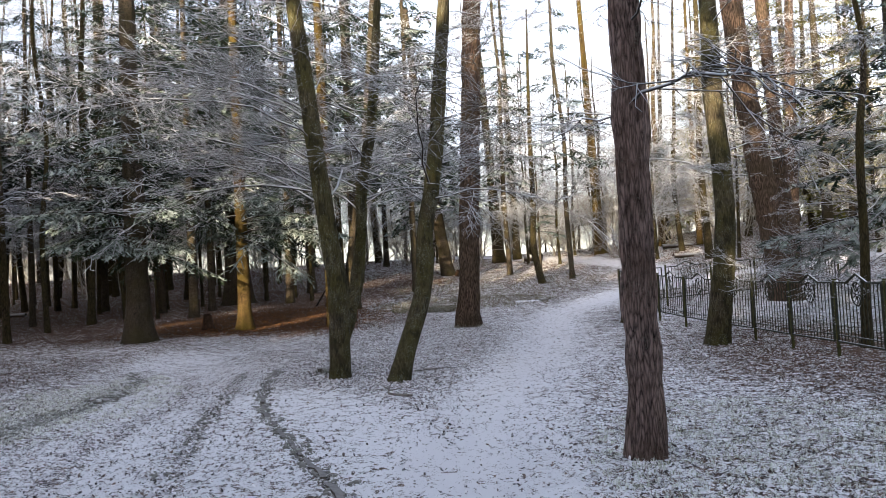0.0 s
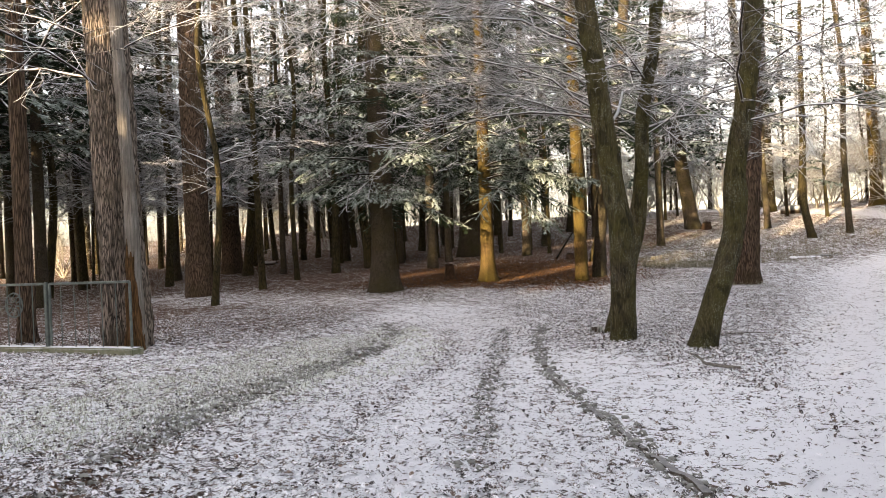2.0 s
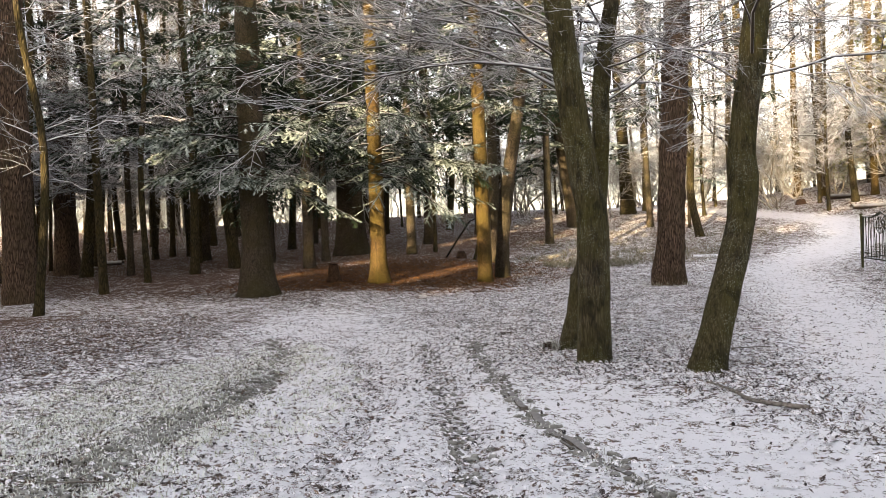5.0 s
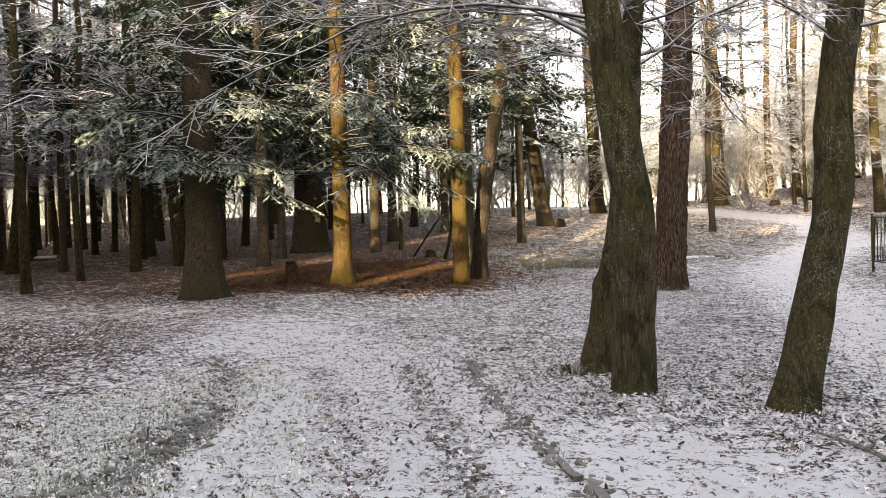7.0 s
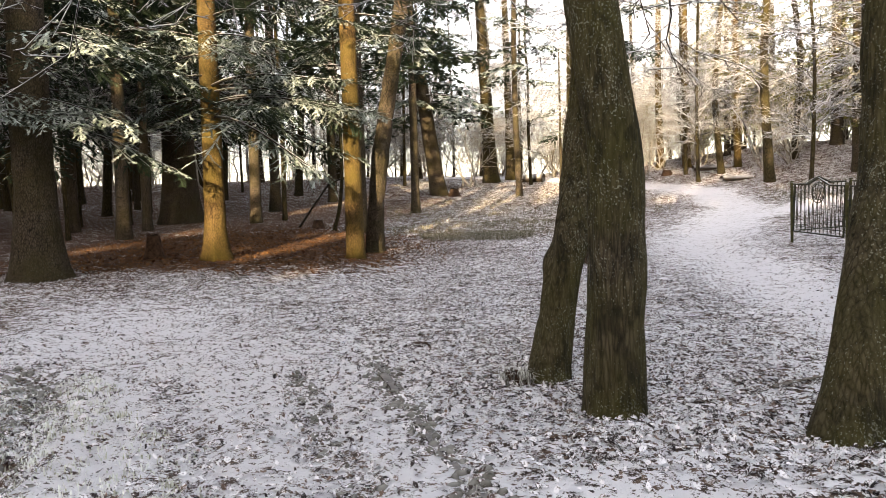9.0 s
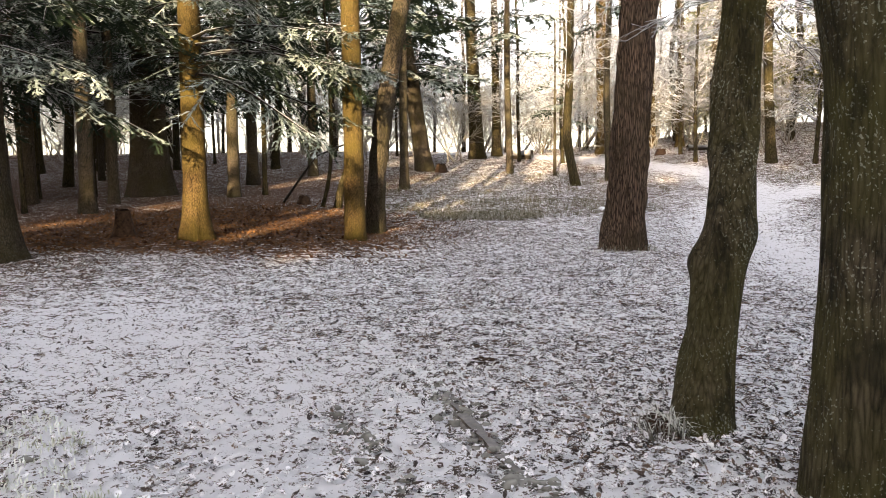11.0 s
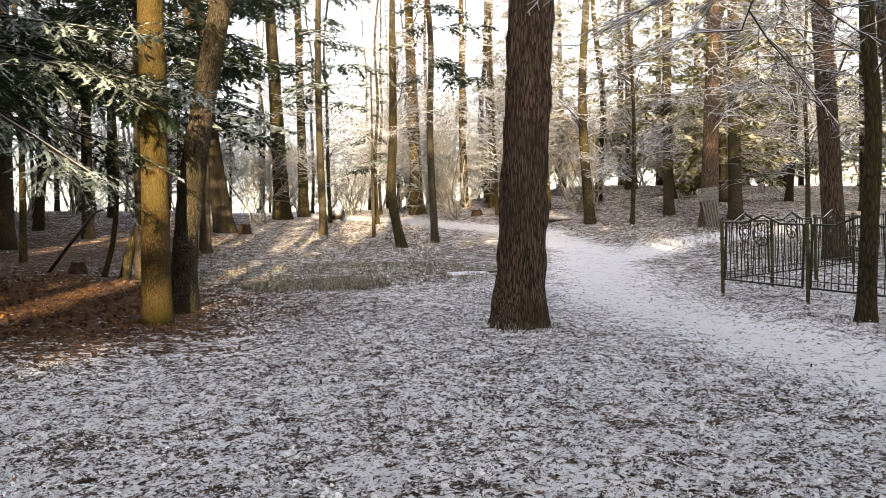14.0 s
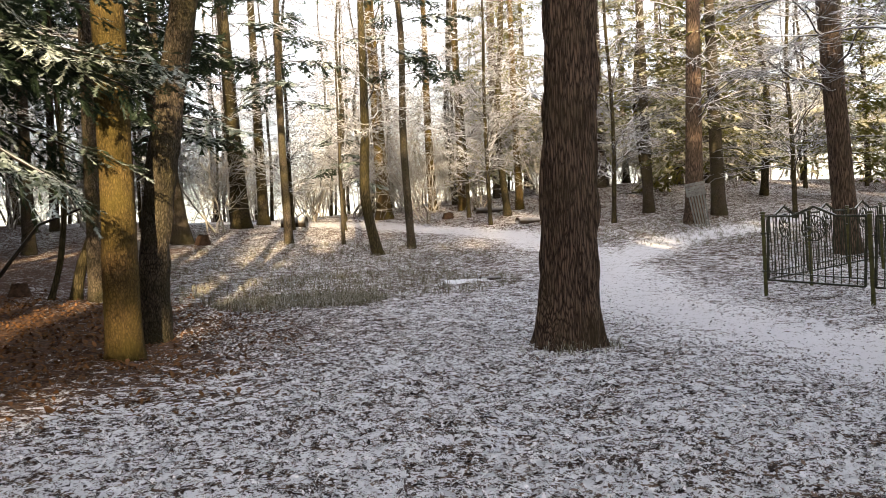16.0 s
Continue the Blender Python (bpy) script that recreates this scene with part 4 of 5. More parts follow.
# unseen spruces added behind the walker to keep the low sun off the clearing
shade = []
rng = np.random.default_rng(21)
for i in range(2):
    h = (12.5, 14)[i]
    x, y = ((-9, -13), (6, -15))[i]
    shade.append(fir_tree("spruce_tree", "dense dark unseen spruce added behind the clearing to block low sun", x, y, up(h, 0, 0), 0.24, 0.05, BARK_SPRUCE, 0.8, h - 0.4, 31, 3.9,
                          SHADE_FIR, NEEDLES, 80 + i, 12, 14, group="spruces behind the clearing")[0])
for row, y in enumerate((-11, -16, -21)):
    for x in np.arange(-44, 28 if row < 2 else -8, 4.1):
        x = x + rng.uniform(-0.8, 0.8) + row * 1.1
        yy = y + rng.uniform(-1, 1)
        hit_x = x + (26 - yy) * 0.16
        low = -12.4 < hit_x < -6.4 or -2.9 < hit_x < 0.2
        m = copy_thing(shade[int(rng.integers(2))], pose(x, yy, gz(x, yy), 0, 0, rng.uniform(0, 360)))
        s = rng.uniform(0.85, 1.1) * ((0.50 + 0.055 * row) * (0.73 if hit_x > -4 else 1) if low else 1)
        m.scale = (s, s, s * (1 if low else 1.22 if -18.5 < hit_x < -4.8 else 1.75))
# low unseen rows added so sun passes over them to the trunks beyond
for x0, x1 in ((-18.7, -12.3), (-8.9, -6.0)):
    for x in np.arange(x0, x1, 1.45):
        m = copy_thing(shade[int(rng.integers(2))], pose(x, -12.2 + rng.uniform(-0.5, 0.5), gz(x, -12), 0, 0, rng.uniform(0, 360)))
        m.scale = (0.6, 0.6, rng.uniform(0.58, 0.62) + (-0.07 if x > -10 else 0.11 if x > -16.2 else 0.02))
for x0, x1 in ((-18.2, -12.6),):
    for x in np.arange(x0, x1, 1.3):
        m = copy_thing(shade[int(rng.integers(2))], pose(x, -14.4 + rng.uniform(-0.4, 0.4), gz(x, -14), 0, 0, rng.uniform(0, 360)))
        m.scale = (0.75, 0.75, 0.66 if x > -16.4 else 0.6)
# squeezed tall ones, also unseen, each set to shade one trunk or strip
for y in (-14, -18.5):
    m = copy_thing(shade[0], pose(-12.1 - (12 - y) * 0.16, y, gz(-16, y), 0, 0, 40 * y))
    m.scale = (0.36, 0.36, 1.15)
    m = copy_thing(shade[1], pose(-14.2 - (23 - y) * 0.16, y, gz(-19, y), 0, 0, 25 * y))
    m.scale = (0.5, 0.5, 1.7)
    m = copy_thing(shade[0], pose(-7.1 - (28 - y) * 0.16, y, gz(-14, y), 0, 0, 55 * y))
    m.scale = (0.42, 0.42, 1.2)


# ---- fences ----
def bar_bm(p, q, w, d=None):
    """A square bar from p to q."""
    bm = bmesh.new()
    p, q = Vector(p), Vector(q)
    L = (q - p).length
    bmesh.ops.create_cube(bm, size=1, matrix=Matrix.Translation((p + q) / 2) @ (q - p).to_track_quat("Z", "X").to_matrix().to_4x4() @ Matrix.Diagonal((w, d or w, L, 1)))
    bmesh.ops.bevel(bm, geom=list(bm.edges), offset=w * 0.15, segments=1, affect="EDGES")
    return bm


def joined(*bms):
    out = bmesh.new()
    for b in bms:
        me = bpy.data.meshes.new("tmp")
        b.to_mesh(me)
        b.free()
        out.from_mesh(me)
        bpy.data.meshes.remove(me)
    return out


def ring_bm(x, z, r, w, spokes):
    """A wrought ring with curled spokes, in the plane y = 0."""
    bms = [bmesh.new()]
    u = np.linspace(0, 2 * np.pi, 25)[None]
    P = np.stack([x + r * np.cos(u), 0 * u, z + r * np.sin(u)], -1)
    V, F = tubes(P, np.full((1, 25), w), 5)
    verts = [bms[0].verts.new(v) for v in V]
    for f in F:
        bms[0].faces.new([verts[i] for i in f])
    for i in range(spokes):
        a = 2 * math.pi * i / spokes
        v = np.linspace(0.25, 0.95, 6)
        b = a + 0.5 * np.sin(v * 3)
        P = np.stack([x + r * v * np.cos(b), 0 * v, z + r * v * np.sin(b)], -1)[None]
        V, F = tubes(P, np.full((1, 6), w * 0.8), 4)
        verts = [bms[0].verts.new(q) for q in V]
        for f in F:
            bms[0].faces.new([verts[k] for k in f])
    return bms[0]


def iron_panel(width=1.66):
    """A wrought panel with a peaked top, along +x from its post, standing 0.3 m clear."""
    root = new("iron_fence_panel")
    h0, h1, pk = 0.28, 1.34, 0.15
    c = width / 2
    part("frame", joined(bar_bm((0.03, 0, h0), (width, 0, h0), 0.035), bar_bm((0.03, 0, h0), (0.03, 0, h1), 0.035), bar_bm((width, 0, h0), (width, 0, h1), 0.035),
                         bar_bm((0.03, 0, h1), (c - 0.35, 0, h1), 0.035), bar_bm((c - 0.37, 0, h1), (c, 0, h1 + pk), 0.035),
                         bar_bm((c, 0, h1 + pk), (c + 0.37, 0, h1), 0.035), bar_bm((c + 0.35, 0, h1), (width, 0, h1), 0.035)), IRON, root)
    part("lower_rail", bar_bm((0.03, 0.0, h0 + 0.12), (width, 0.0, h0 + 0.12), 0.02), IRON, root)
    part("ornament", ring_bm(c, h1 - 0.19, 0.2, 0.014, 10), IRON, root, "wrought ring with curled spokes")
    one = None
    for i in range(12):
        x = 0.03 + (width - 0.03) * (i + 1) / 13
        top = h1 + max(0, pk * (1 - abs(x - c) / 0.37))
        if abs(x - c) < 0.2:
            top = h1 - 0.4
        part("bar", bar_bm((x, 0, h0), (x, 0, top), 0.014), IRON, root)
    return tagged(root, "dark wrought-iron fence panel with peaked top and ring ornament", "fence", "panels of the dark fence")


def iron_post():
    root = new("fence_post", None)
    bm = joined(bar_bm((0, 0, -0.3), (0, 0, 1.38), 0.052), bar_bm((0, 0, 1.38), (0, 0, 1.42), 0.068))
    part("shaft", bm, POST, root)
    for z in (1.05, 0.42):
        part("hinge", bar_bm((-0.06, 0, z), (0.06, 0, z), 0.03), IRON, root)
    return tagged(root, "mossy square iron fence post", "fence post", "posts of the dark fence")


def run_fence(line, step, panel, post, skip=()):
    """Posts and panels along a line of points."""
    pts = [Vector((*p, 0)) for p in line]
    at, places = 0.0, []
    lens = [(b - a).length for a, b in zip(pts, pts[1:])]
    s = 0.0
    while s <= sum(lens):
        r, i = s, 0
        while i < len(lens) - 1 and r > lens[i]:
            r -= lens[i]
            i += 1
        places.append(pts[i] + (pts[i + 1] - pts[i]) * (r / lens[i]))
        s += step
    out = []
    for i, p in enumerate(places):
        z = gz(p.x, p.y)
        d = (places[i + 1] - p) if i + 1 < len(places) else (p - places[i - 1])
        az = math.degrees(math.atan2(d.y, d.x))
        out.append((p.x, p.y, z, az, i + 1 < len(places)))
    for i, (x, y, z, az, more) in enumerate(out):
        copy_thing(post, pose(x, y, z, 0, 0, az))
        if more and i not in skip:
            copy_thing(panel, pose(x, y, z, 0, math.degrees(math.atan2(z - out[i + 1][2], step)), az))


panel, post = iron_panel(), iron_post()
run_fence([(1.3, 27.8), (2.45, 23.7), (3.85, 19.4), (4.55, 16), (5.0, 12.5), (5.3, 8.6)], 1.78, panel, post)
run_fence([(1.3, 27.8), (9.6, 31.6)], 1.78, panel, post)
for first in (panel, post):
    for c in list(first.children):
        bpy.data.objects.remove(c)
    bpy.data.objects.remove(first)


def slab_bm(sx, sy, sz, bevel=0.01):
    bm = bmesh.new()
    bmesh.ops.create_cube(bm, size=1, matrix=Matrix.Translation((0, 0, sz / 2)) @ Matrix.Diagonal((sx, sy, sz, 1)))
    bmesh.ops.bevel(bm, geom=list(bm.edges), offset=bevel, segments=2, affect="EDGES")
    return bm


def pale_fence(x, y, az, ring):
    root = new("pale_iron_fence")
    root.matrix_world = pose(x, y, gz(x, y) + 0.09, 0, 0, az)
    w = 1.75
    part("frame", joined(bar_bm((0.05, 0, 1.02), (w, 0, 1.02), 0.04), bar_bm((0.05, 0, 0.02), (0.05, 0, 1.02), 0.035), bar_bm((w, 0, 0.0), (w, 0, 1.02), 0.035)), PALE_IRON, root)
    part("post", bar_bm((-0.03, 0, -0.05), (-0.03, 0, 1.05), 0.05), PALE_IRON, root)
    if ring:
        part("ornament", ring_bm(w / 2 + 0.15, 0.68, 0.2, 0.013, 10), PALE_IRON, root, "iron ring with curled spokes")
    for i in range(5):
        px = w * (i + 1) / 6
        part("bar", bar_bm((px, 0, 0.0), (px, 0, 1.02), 0.014), PALE_IRON, root)
    return tagged(root, "pale grey iron fence section standing on a concrete plinth", "fence", "sections of the pale fence")


def plinth(x, y, az, w):
    bm = slab_bm(w, 0.26, 0.55, 0.02)
    me = bpy.data.meshes.new("plinth")
    bm.to_mesh(me)
    bm.free()
    me.materials.append(CONCRETE)
    ob = new("plinth", me)
    ob.matrix_world = pose(x, y, gz(x, y) - 0.46, 0, 0, az) @ Matrix.Translation((w / 2, 0, 0))
    return tagged(ob, "mossy concrete plinth dusted with frost under the pale fence", "plinth", "plinths of the pale fence")


for i in range(3):
    fx, fy = -12.98 - 1.8 * i, 11.0 - 0.12 * i
    pale_fence(fx, fy, 3.8, i > 0)
    plinth(fx - 0.03, fy, 3.8, 1.9 if i == 0 else 1.79)

# the oak's torn-off, barkless stem
root = tree_root("split_tree_stem", -11.60, 11.58, "dead barkless stem split from the oak, rotten orange at its foot")
me, line, rad = trunk_mesh([(0, 0, 0), (-0.03, 0, 1.2), (-0.06, 0, 2.2), (-0.16, 0.02, 3.8), (-0.30, 0.05, 5.6), (-0.5, 0.1, 8.5)], 0.12, 0.075, DEADWOOD, 24, 60, flare=0.15, lumps=0.14, furrows=0.35, seed=4)
part("trunk", me, DEADWOOD, root)
me, line, rad = trunk_mesh([(0.04, -0.08, 0), (0.0, -0.09, 0.7), (-0.03, -0.08, 1.4), (-0.07, -0.02, 2.0)], 0.13, 0.05, ROTTEN, 24, 44, flare=0.2, lumps=0.3, furrows=0.7, seed=5)
part("rotten_core", me, ROTTEN, root, "crumbling orange-brown rotten wood")


# ---- stumps, logs and loose things ----
def stump(x, y, r, h, label, mossy=False, seed=0, lean=0.0):
    root = tagged(new("tree_stump"), label, "stump")
    root.location = (x, y, gz(x, y))
    pts = [(0, 0, 0), (lean * 0.5, 0, h * 0.5), (lean, 0, h)]
    me, line, rad = trunk_mesh(pts, r, r * 0.8, STUMP, 18, 8, flare=0.5, lumps=0.3, seed=seed, sink=0.15)
    part("side", me, STUMP, root)
    rng = np.random.default_rng(seed)
    bm = bmesh.new()
    ring = [bm.verts.new((lean + r * 0.86 * math.cos(a) * rng.uniform(0.9, 1.1), r * 0.86 * math.sin(a) * rng.uniform(0.9, 1.1), h + rng.uniform(-0.12, 0.16) * min(h, 0.4))) for a in np.arange(16) * math.pi / 8]
    mid = bm.verts.new((lean, 0, h - 0.02))
    for i in range(16):
        bm.faces.new((ring[i], ring[(i + 1) % 16], mid))
    part("cut_face", bm, CUT if not mossy else STUMP, root)
    return root


stump(-13.05, 26.2, 0.17, 0.5, "low grey stump among brown leaves under the spruces", True, 1)
stump(-11.2, 34.0, 0.17, 0.24, "dark broken stump beside the bent sapling", True, 2)
stump(-6.19, 17.66, 0.085, 0.02, "small worn stump flush with the frosted leaves", True, 3)
stump(-7.75, 50.0, 0.26, 0.36, "frosted stump beside the leaning spruce", True, 4)
stump(3.9, 53.6, 0.24, 0.28, "frosted stump on the far rise", True, 5)
stump(-5.2, 15.86, 0.07, 0.10, "mossy root stub beside the knotted hornbeam", True, 6, -0.06)


def log(x, y, L, r, az, label, seed):
    line = np.stack([np.linspace(-L / 2, L / 2, 9), 0.04 * np.sin(np.linspace(0, 4, 9)), np.zeros(9)], -1)[None]
    V, F = tubes(line, (r * (1 + 0.12 * np.sin(np.arange(9) * 2.1 + seed)))[None], 10)
    caps = [list(range(10))[::-1], list(range(len(V) - 10, len(V)))]
    me = bpy.data.meshes.new("log")
    me.from_pydata(V.tolist(), [], F.tolist() + caps)
    me.materials.append(FROSTED_WOOD)
    ob = new("log", smooth(me))
    ob.matrix_world = pose(x, y, gz(x, y) + r * 0.75, 0, 0, az)
    return tagged(ob, label, "log")


log(-1.65, 33.1, 0.5, 0.045, 10, "short dark log beside a snow patch", 1)
log(6.3, 53.6, 2.0, 0.15, 5, "fallen log with frost on top", 2)
log(6.2, 48.6, 1.7, 0.14, 20, "dark fallen log beside the far path", 3)
log(-3.4, 56.2, 1.3, 0.28, -15, "dark lump of fallen wood by the far path", 4)
log(-29.5, 36.5, 1.6, 0.12, 15, "dark fallen branch wood on the leaves", 5)

# a leaning bare pole among the saplings
V, F = tubes(np.array([[(-11.9, 34.2, gz(-11.9, 34.2) - 0.05), (-11.3, 33.8, 1.3), (-10.7, 33.5, 2.0), (-9.7, 33.2, 2.35)]]), np.array([[0.045, 0.04, 0.032, 0.02]]), 7)
tagged(new("leaning_branch", mesh_np("leaning_branch", V, [F], BOUGH)), "bare fallen branch leaning against the saplings", "branch")


def crust(x, y, rx, ry, seed):
    rng = np.random.default_rng(seed)
    bm = bmesh.new()
    n = 22
    rim = [bm.verts.new((rx * math.cos(a) * f, ry * math.sin(a) * f, -0.03)) for a, f in zip(np.arange(n) * 2 * math.pi / n, rng.uniform(0.6, 1.15, n))]
    inner = [bm.verts.new((v.co.x * 0.8, v.co.y * 0.8, 0.035 + rng.uniform(0, 0.015))) for v in rim]
    mid = bm.verts.new((0, 0, 0.055))
    for i in range(n):
        j = (i + 1) % n
        bm.faces.new((rim[i], rim[j], inner[j], inner[i]))
        bm.faces.new((inner[i], inner[j], mid))
    me = bpy.data.meshes.new("snow_patch")
    bm.to_mesh(me)
    bm.free()
    me.materials.append(ICE)
    ob = new("snow_patch", smooth(me))
    ob.location = (x, y, gz(x, y))
    return tagged(ob, "small leftover patch of crusted snow on the leaves", "snow patch")


crust(-2.3, 33.1, 0.6, 0.42, 3)


def slatted_board(x, y, az):
    root = new("slatted_board")
    root.matrix_world = pose(x, y, gz(x, y) - 0.05, 0, -8, az)
    for i in range(6):
        part("slat", bar_bm((-0.20 + i * 0.1, 0, 0), (-0.28 + i * 0.115, 0, 1.5), 0.06, 0.025), BOARD, root)
    for i in range(4):
        part("top_board", bar_bm((-0.38, -0.03, 1.3 + i * 0.13), (0.38, -0.03, 1.3 + i * 0.13), 0.115, 0.02), BOARD, root)
    return tagged(root, "weathered grey slatted board leaning by a tree", "board")


slatted_board(10.2, 41.9, -14)


# ---- fallen sticks ----
def stick(pts, r, label):
    """A thin crooked branch lying on the ground with one side shoot."""
    x, y = pts[0]
    root = tagged(new("fallen_branch"), label, "branch", "fallen sticks")
    root.location = (x, y, gz(x, y))
    rng = np.random.default_rng(int(abs(x * 100)))
    def lie(path, thick, name):
        line = spine([(px, py, gz(px, py) + thick * 0.8 + rng.uniform(0, 0.025)) for px, py in path], 12)
        line = line - np.array([x, y, gz(x, y)])
        V, Q = tubes(line[None], np.linspace(thick, thick * 0.35, 12)[None], 6)[:2]
        part(name, smooth(mesh_np(name, V.reshape(-1, 3), [Q], STICK)), STICK, root)
    lie(pts, r, "stem")
    m = pts[len(pts) // 2]
    lie([m, (m[0] + 0.12, m[1] + 0.16), (m[0] + 0.16, m[1] + 0.36)], r * 0.55, "shoot")


stick([(-2.55, 12.3), (-2.95, 12.55), (-3.1, 13.0), (-3.3, 13.5)], 0.024, "pale crooked branch lying on frosted leaves")
stick([(-3.3, 15.5), (-2.9, 15.8), (-2.4, 16.0)], 0.014, "thin dry stick lying on frosted leaves")
stick([(-8.0, 9.2), (-7.7, 9.5), (-7.2, 9.6)], 0.012, "thin dry stick lying on frosted leaves")


# ---- kerb stones along the track ----
kerb = tagged(new("kerb"), "half-buried row of worn edging stones along the track", "kerb", kind="structure")
rng = np.random.default_rng(5)
kp = spine([(*p, 0) for p in KERB_LINE], 15)
for i, (a, b) in enumerate(zip(kp[:-1], kp[1:])):
    a, b = Vector(a), Vector(b)
    L = (b - a).length * rng.uniform(0.86, 0.97)
    bm = bmesh.new()
    bmesh.ops.create_cube(bm, size=1, matrix=Matrix.Diagonal((L, 0.11, 0.16, 1)))
    bmesh.ops.subdivide_edges(bm, edges=[e for e in bm.edges if abs(e.verts[0].co.x - e.verts[1].co.x) > 0.1], cuts=5)
    bmesh.ops.bevel(bm, geom=[e for e in bm.edges if abs(e.verts[0].co.x - e.verts[1].co.x) > 0.01], offset=0.025, segments=2, affect="EDGES")
    for v in bm.verts:
        v.co += 0.026 * noise.noise_vector(v.co * 6 + Vector((i * 5, 0, 0)))
    ob = part("edging_stone", bm, KERB, kerb)
    c = (a + b) / 2
    ob.matrix_world = pose(c.x, c.y, gz(c.x, c.y) - (0.070 if c.y > 12 else 0.074) + rng.uniform(-0.018, 0.012), 0, rng.uniform(-2, 2), math.degrees(math.atan2(b.y - a.y, b.x - a.x)) + rng.uniform(-3, 3))


# ---- dead leaves and grass ----
def surface(x, y):
    """Height of the ground mesh under points, with its relief."""
    i = np.clip(np.searchsorted(GRID[1], y) - 1, 0, len(GRID[1]) - 2)
    j = np.clip(np.searchsorted(GRID[0], x) - 1, 0, len(GRID[0]) - 2)
    fy = (y - GRID[1][i]) / (GRID[1][i + 1] - GRID[1][i])
    fx = (x - GRID[0][j]) / (GRID[0][j + 1] - GRID[0][j])
    Z = GRID[2]
    return (Z[i, j] * (1 - fx) + Z[i, j + 1] * fx) * (1 - fy) + (Z[i + 1, j] * (1 - fx) + Z[i + 1, j + 1] * fx) * fy


def scatter_leaves(count, seed):
    rng = np.random.default_rng(seed)
    x, y = rng.uniform(-16, 4.8, count * 3), 2.5 + 29 * rng.random(count * 3) ** 1.15
    keep = rng.random(count * 3) < np.clip(1 - 0.92 * np.maximum(band(x, y, FOOTPATH, 0.95, 0.3), 0.95 * band(x, y, FORK, 1.0, 0.2)) - 0.62 * band(x, y, TRACK, 1.4, 0.3) + 0.7 * np.maximum.reduce([band(x, y, r, 0.16, 0.05) for r in RUTS]), 0.1, 1)
    keep &= ~((x < -7.5 - 0.3 * (y - 26)) & (y > 23.9))
    keep &= rng.random(count * 3) < np.clip(1.1 - away(x, y, [(-1, 3), (-5, 10), (-6.5, 17), (-5, 22)]) / 15, 0.3, 1)
    x, y = x[keep][:count], y[keep][:count]
    n = len(x)
    leaf = np.array([(-1, 0, 0.0), (-0.35, -0.42, 0.22), (0.45, -0.36, 0.2), (1, 0, 0.08), (0.45, 0.36, 0.2), (-0.35, 0.42, -0.1)])
    T = np.array([(0, 1, 5), (1, 2, 5), (2, 4, 5), (2, 3, 4)])
    drift = band(x, y, [(-5.2, 16.2), (-3.4, 13.6), (-1.6, 9.6)], 0.9, 0.4)
    s = (0.012 + 0.021 * rng.random((n, 1, 1)) ** 1.3) * (1 + 0.15 * drift[:, None, None])
    L = leaf[None] * s
    L[..., 1] *= rng.uniform(0.7, 1.5, (n, 1))
    L[..., 2] *= rng.uniform(-1.6, 2.6, (n, 1))
    tilt, az = rng.normal(0, 0.33, (n, 1)) * (1 + 0.6 * drift[:, None]), rng.uniform(0, 2 * np.pi, (n, 1))
    X = L[..., 0] * np.cos(tilt) - L[..., 2] * np.sin(tilt)
    Z = L[..., 0] * np.sin(tilt) + L[..., 2] * np.cos(tilt)
    V = np.stack([X * np.cos(az) - L[..., 1] * np.sin(az) + x[:, None], X * np.sin(az) + L[..., 1] * np.cos(az) + y[:, None],
                  Z + surface(x, y)[:, None] + 0.012 + 0.02 * rng.random((n, 1)) ** 2], -1)
    near = away(x, y, [(-1, 3), (-5, 10), (-6.5, 17), (-5, 22)]) < 3.9
    F = np.concatenate([(T[None] + (np.arange(n)[near] * 6)[:, None, None]).reshape(-1, 3),
                        (np.array([(0, 1, 5), (1, 3, 5)])[None] + (np.arange(n)[~near] * 6)[:, None, None]).reshape(-1, 3)])
    tagged(new("fallen_leaves", mesh_np("fallen_leaves", V.reshape(-1, 3), [F], LEAF)), "curled brown fallen leaves rimmed with frost on the ground", "leaves", kind="stuff")


scatter_leaves(210000, 3)


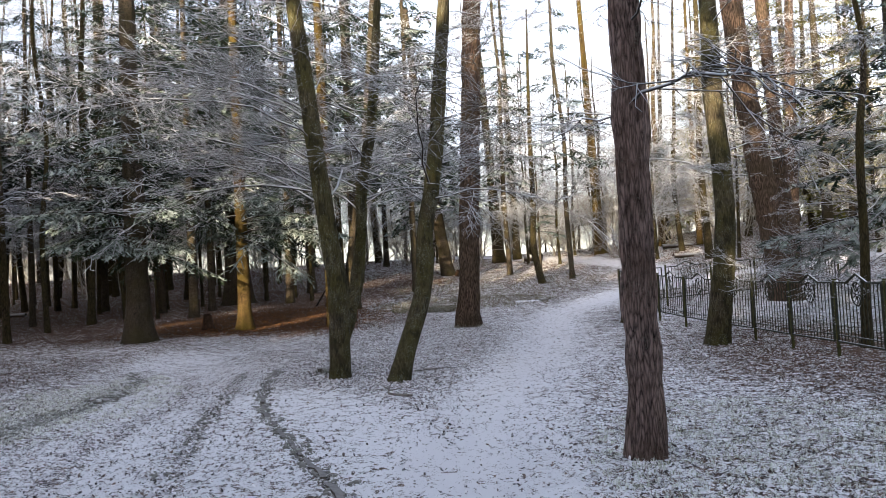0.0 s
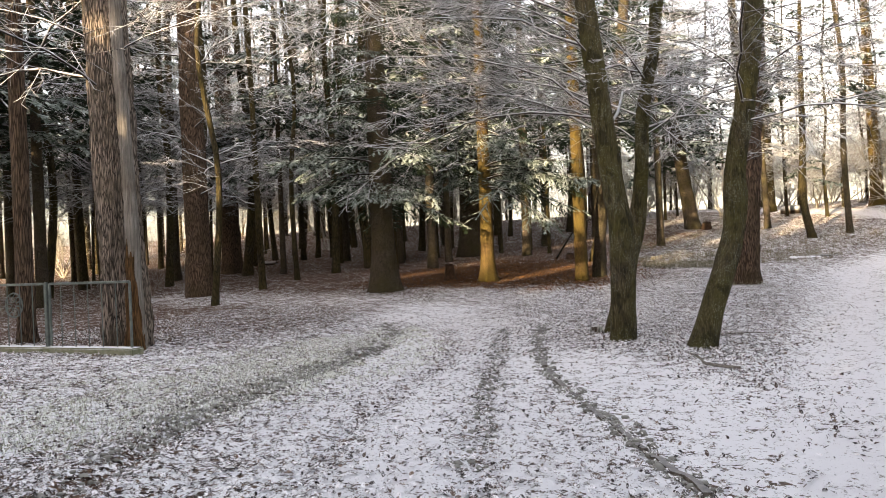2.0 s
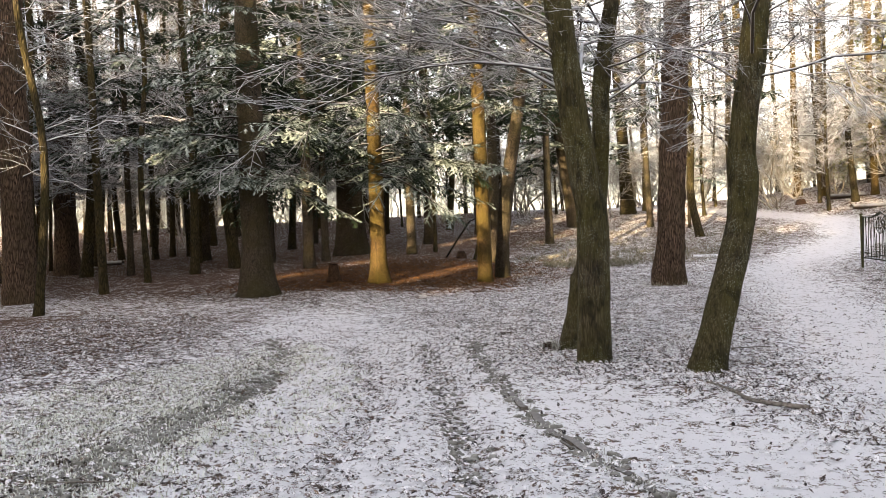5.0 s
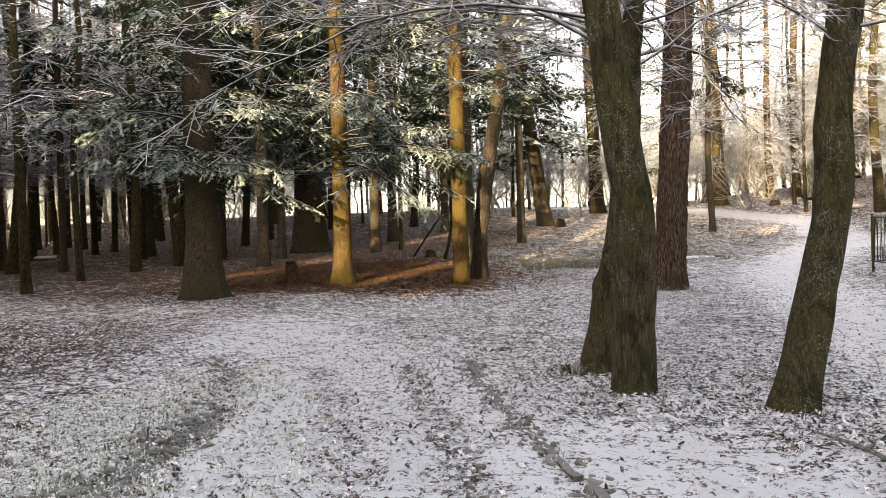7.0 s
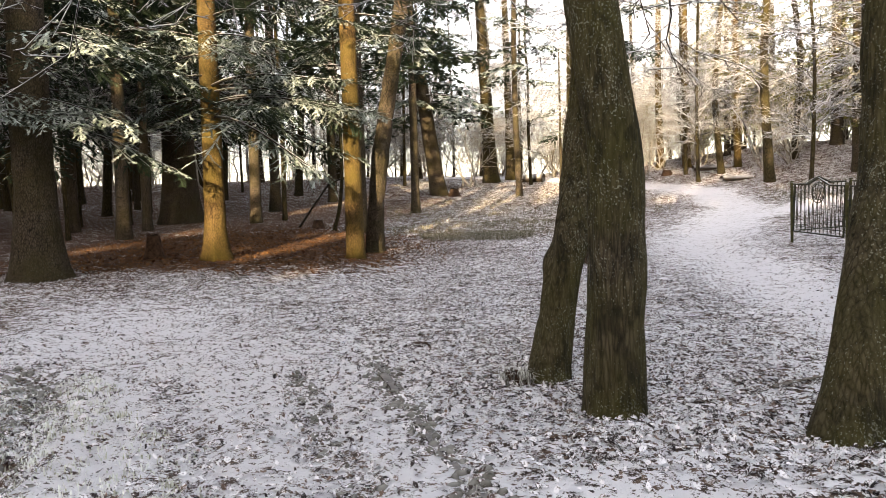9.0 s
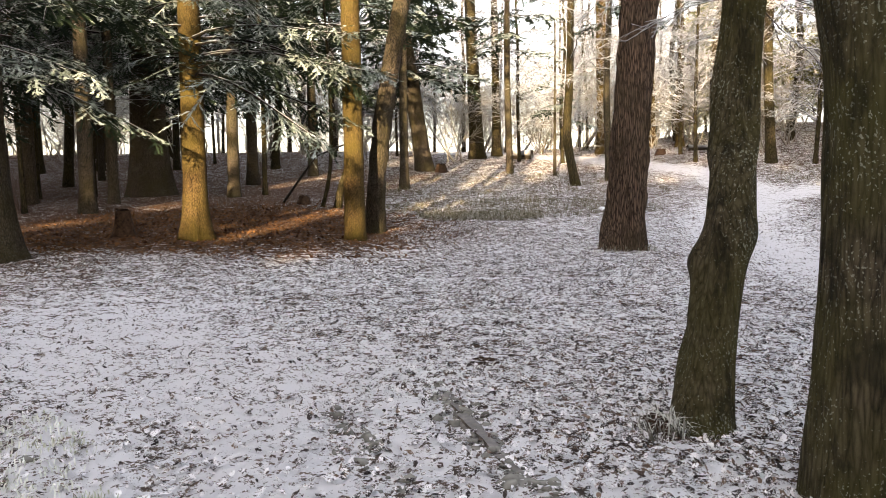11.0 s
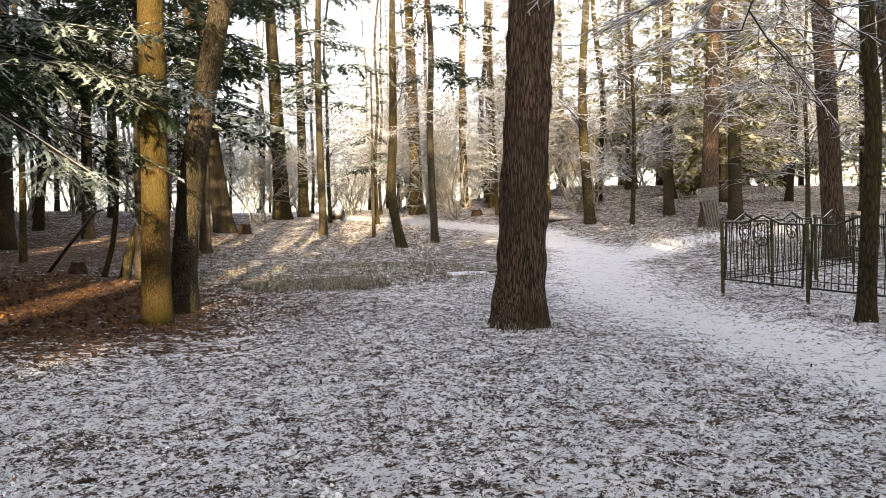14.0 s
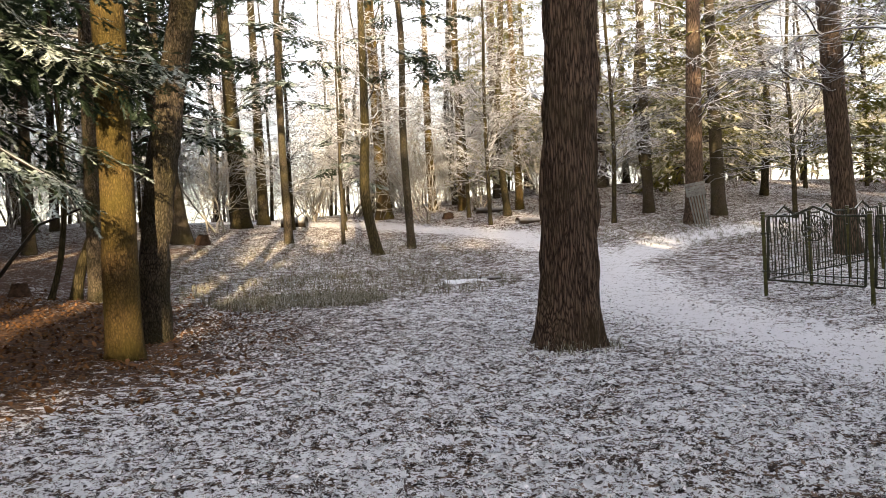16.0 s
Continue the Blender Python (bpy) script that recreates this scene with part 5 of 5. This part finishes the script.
def clods(count, seed):
    """Lumps of dark frozen turf thrown up along the ruts and the worn edge."""
    rng = np.random.default_rng(seed)
    lines = [(RUTS[0], 0.30, 0.42), (RUTS[3], 0.16, 0.26), ([p for p in KERB_LINE if p[1] > 6], 0.12, 0.15), (RUTS[1], 0.14, 0.10)]
    unit = np.array([(0, 0, 1), (0, 0, -1), (1, 0, 0.1), (0.31, 0.95, 0), (-0.81, 0.59, 0.15), (-0.81, -0.59, -0.1), (0.31, -0.95, 0.1),
                     (0.55, 0.4, 0.72), (-0.2, 0.65, 0.7), (-0.65, -0.1, 0.74), (-0.1, -0.66, 0.72), (0.5, -0.35, 0.76)])
    rim, top = [2, 3, 4, 5, 6], [7, 8, 9, 10, 11]
    T = [(rim[i], rim[(i + 1) % 5], top[i]) for i in range(5)] + [(rim[(i + 1) % 5], top[(i + 1) % 5], top[i]) for i in range(5)] + [(top[i], top[(i + 1) % 5], 0) for i in range(5)]
    T = np.array(T)
    V, F = [], []
    for line, spread, share in lines:
        way = spine([(*p, 0) for p in line], 80)
        for _ in range(int(count * share)):
            p = way[int(rng.integers(80))]
            x, y = p[0] + rng.normal(0, spread * 0.5) - 0.12 * (spread > 0.2), p[1] + rng.normal(0, 0.12)
            r = rng.uniform(0.018, 0.055)
            a = rng.uniform(0, 6.28)
            q = unit * rng.uniform(0.7, 1.3, (12, 1)) * np.array([r, r * rng.uniform(0.5, 1.0), r * rng.uniform(0.35, 0.75)])
            q = np.stack([q[:, 0] * math.cos(a) - q[:, 1] * math.sin(a) + x, q[:, 0] * math.sin(a) + q[:, 1] * math.cos(a) + y, q[:, 2]], -1)
            q[:, 2] += float(surface(np.array([x]), np.array([y]))[0])
            F.append(T + 12 * len(V))
            V.append(q)
    tagged(new("turf_clods", mesh_np("turf_clods", np.concatenate(V), [np.concatenate(F)], CLOD)), "dark frozen turf clods along the worn ruts", "soil", kind="stuff")


clods(2600, 15)


def scatter_brown(count, seed):
    rng = np.random.default_rng(seed)
    x, y = rng.uniform(-16.5, -6.5, count), rng.uniform(23.6, 35, count)
    keep = rng.random(count) < np.exp(-(((x + 11.8) / 5.0) ** 2 + ((y - 28.6) / 5.0) ** 2) ** 2)
    x, y = x[keep], y[keep]
    n = len(x)
    leaf = np.array([(-1, 0, 0.0), (-0.3, -0.45, 0.25), (1, 0, 0.1), (-0.3, 0.45, 0.2)])
    az, s = rng.uniform(0, 2 * np.pi, (n, 1)), rng.uniform(0.03, 0.06, (n, 1))
    X, Y, Z = (leaf[None, :, k] * s for k in range(3))
    Z = Z * rng.uniform(-1, 2.2, (n, 1)) + X * rng.normal(0, 0.35, (n, 1))
    V = np.stack([X * np.cos(az) - Y * np.sin(az) + x[:, None], X * np.sin(az) + Y * np.cos(az) + y[:, None], Z + surface(x, y)[:, None] + 0.015], -1)
    i = np.arange(n)[:, None] * 4
    tagged(new("brown_leaves", mesh_np("brown_leaves", V.reshape(-1, 3), [np.concatenate([i + np.array([0, 1, 3]), i + np.array([1, 2, 3])])], BROWN_LITTER)),
           "dry rust-brown leaves free of frost under the spruces", "leaves", kind="stuff")


scatter_brown(26000, 8)


def grass(name, label, zones, count, h, material, seed):
    rng = np.random.default_rng(seed)
    P = []
    for (cx, cy, rx, ry, share) in zones:
        n = int(count * share)
        a, r = rng.uniform(0, 2 * np.pi, n), np.sqrt(rng.random(n))
        tx, ty = cx + rx * r * np.cos(a), cy + ry * r * np.sin(a)
        P.append(np.stack([tx, ty], -1))
    P = np.concatenate(P)
    P = np.repeat(P, 6, 0) + rng.normal(0, 0.035, (len(P) * 6, 2))
    n = len(P)
    az, L = rng.uniform(0, 2 * np.pi, n), h * rng.uniform(0.5, 1.3, n)
    out = np.stack([np.cos(az), np.sin(az), 0 * az], -1)
    side = np.stack([-np.sin(az), np.cos(az), 0 * az], -1) * 0.004
    b = np.stack([P[:, 0], P[:, 1], surface(P[:, 0], P[:, 1]) - 0.01], -1)
    lean = rng.uniform(0.2, 1.0, n)[:, None]
    m = b + out * L[:, None] * 0.35 * lean + np.array([0, 0, 1.0]) * L[:, None] * 0.6
    t = b + out * L[:, None] * 0.9 * lean + np.array([0, 0, 1.0]) * L[:, None] * (1 - 0.55 * lean)
    V = np.stack([b - side, b + side, m + side, m - side, t], 1).reshape(-1, 3)
    i = np.arange(n)[:, None] * 5
    tagged(new(name, mesh_np(name, V, [i + np.array([0, 1, 2, 3]), i + np.array([3, 2, 4])], material)), label, "grass", kind="stuff")


grass("frosted_grass", "short frosted grass on the verges", [(-8.2, 9.4, 1.2, 3.0, 0.25), (-8.4, 10.4, 2.0, 4.6, 0.25), (-8.9, 13, 0.9, 3.0, 0.14), (2.0, 8.5, 1.9, 3.0, 0.3), (-3.6, 25.2, 0.7, 0.6, 0.012)], 6400, 0.06, GRASS, 4)
edge = spine([(*p, 0) for p in KERB_LINE], 46)
grass("edge_grass", "ragged dark grass along the worn track edge", [(p[0], p[1], 0.05, 0.14, 1 / 46) for p in edge if 7 < p[1] < 13.5], 420, 0.05, EDGE_GRASS, 9)
rut_line = np.concatenate([spine([(*p, 0) for p in RUTS[k]], 40) for k in (0, 3)])
grass("rut_grass", "ragged half-frosted grass along the ruts of the verge", [(p[0] - 0.25, p[1], 0.22, 0.2, 1 / 80) for p in rut_line if p[1] > 6.5], 450, 0.055, EDGE_GRASS, 19)
grass("root_shoots", "ragged dark shoots round the root stub of the knotted hornbeam", [(-5.22, 15.84, 0.11, 0.10, 1)], 34, 0.17, EDGE_GRASS, 12)
grass("dry_grass", "pale dry grass tufts in a sunny spot", [(-6.0, 31.2, 1.6, 1.1, 0.4), (-3.6, 24.95, 0.5, 0.3, 0.012), (-5.0, 33.5, 4.0, 3.0, 0.5), (-4.5, 42, 6, 7, 0.7), (9, 41, 4, 5, 0.4)], 1900, 0.17, DRY_GRASS, 6)
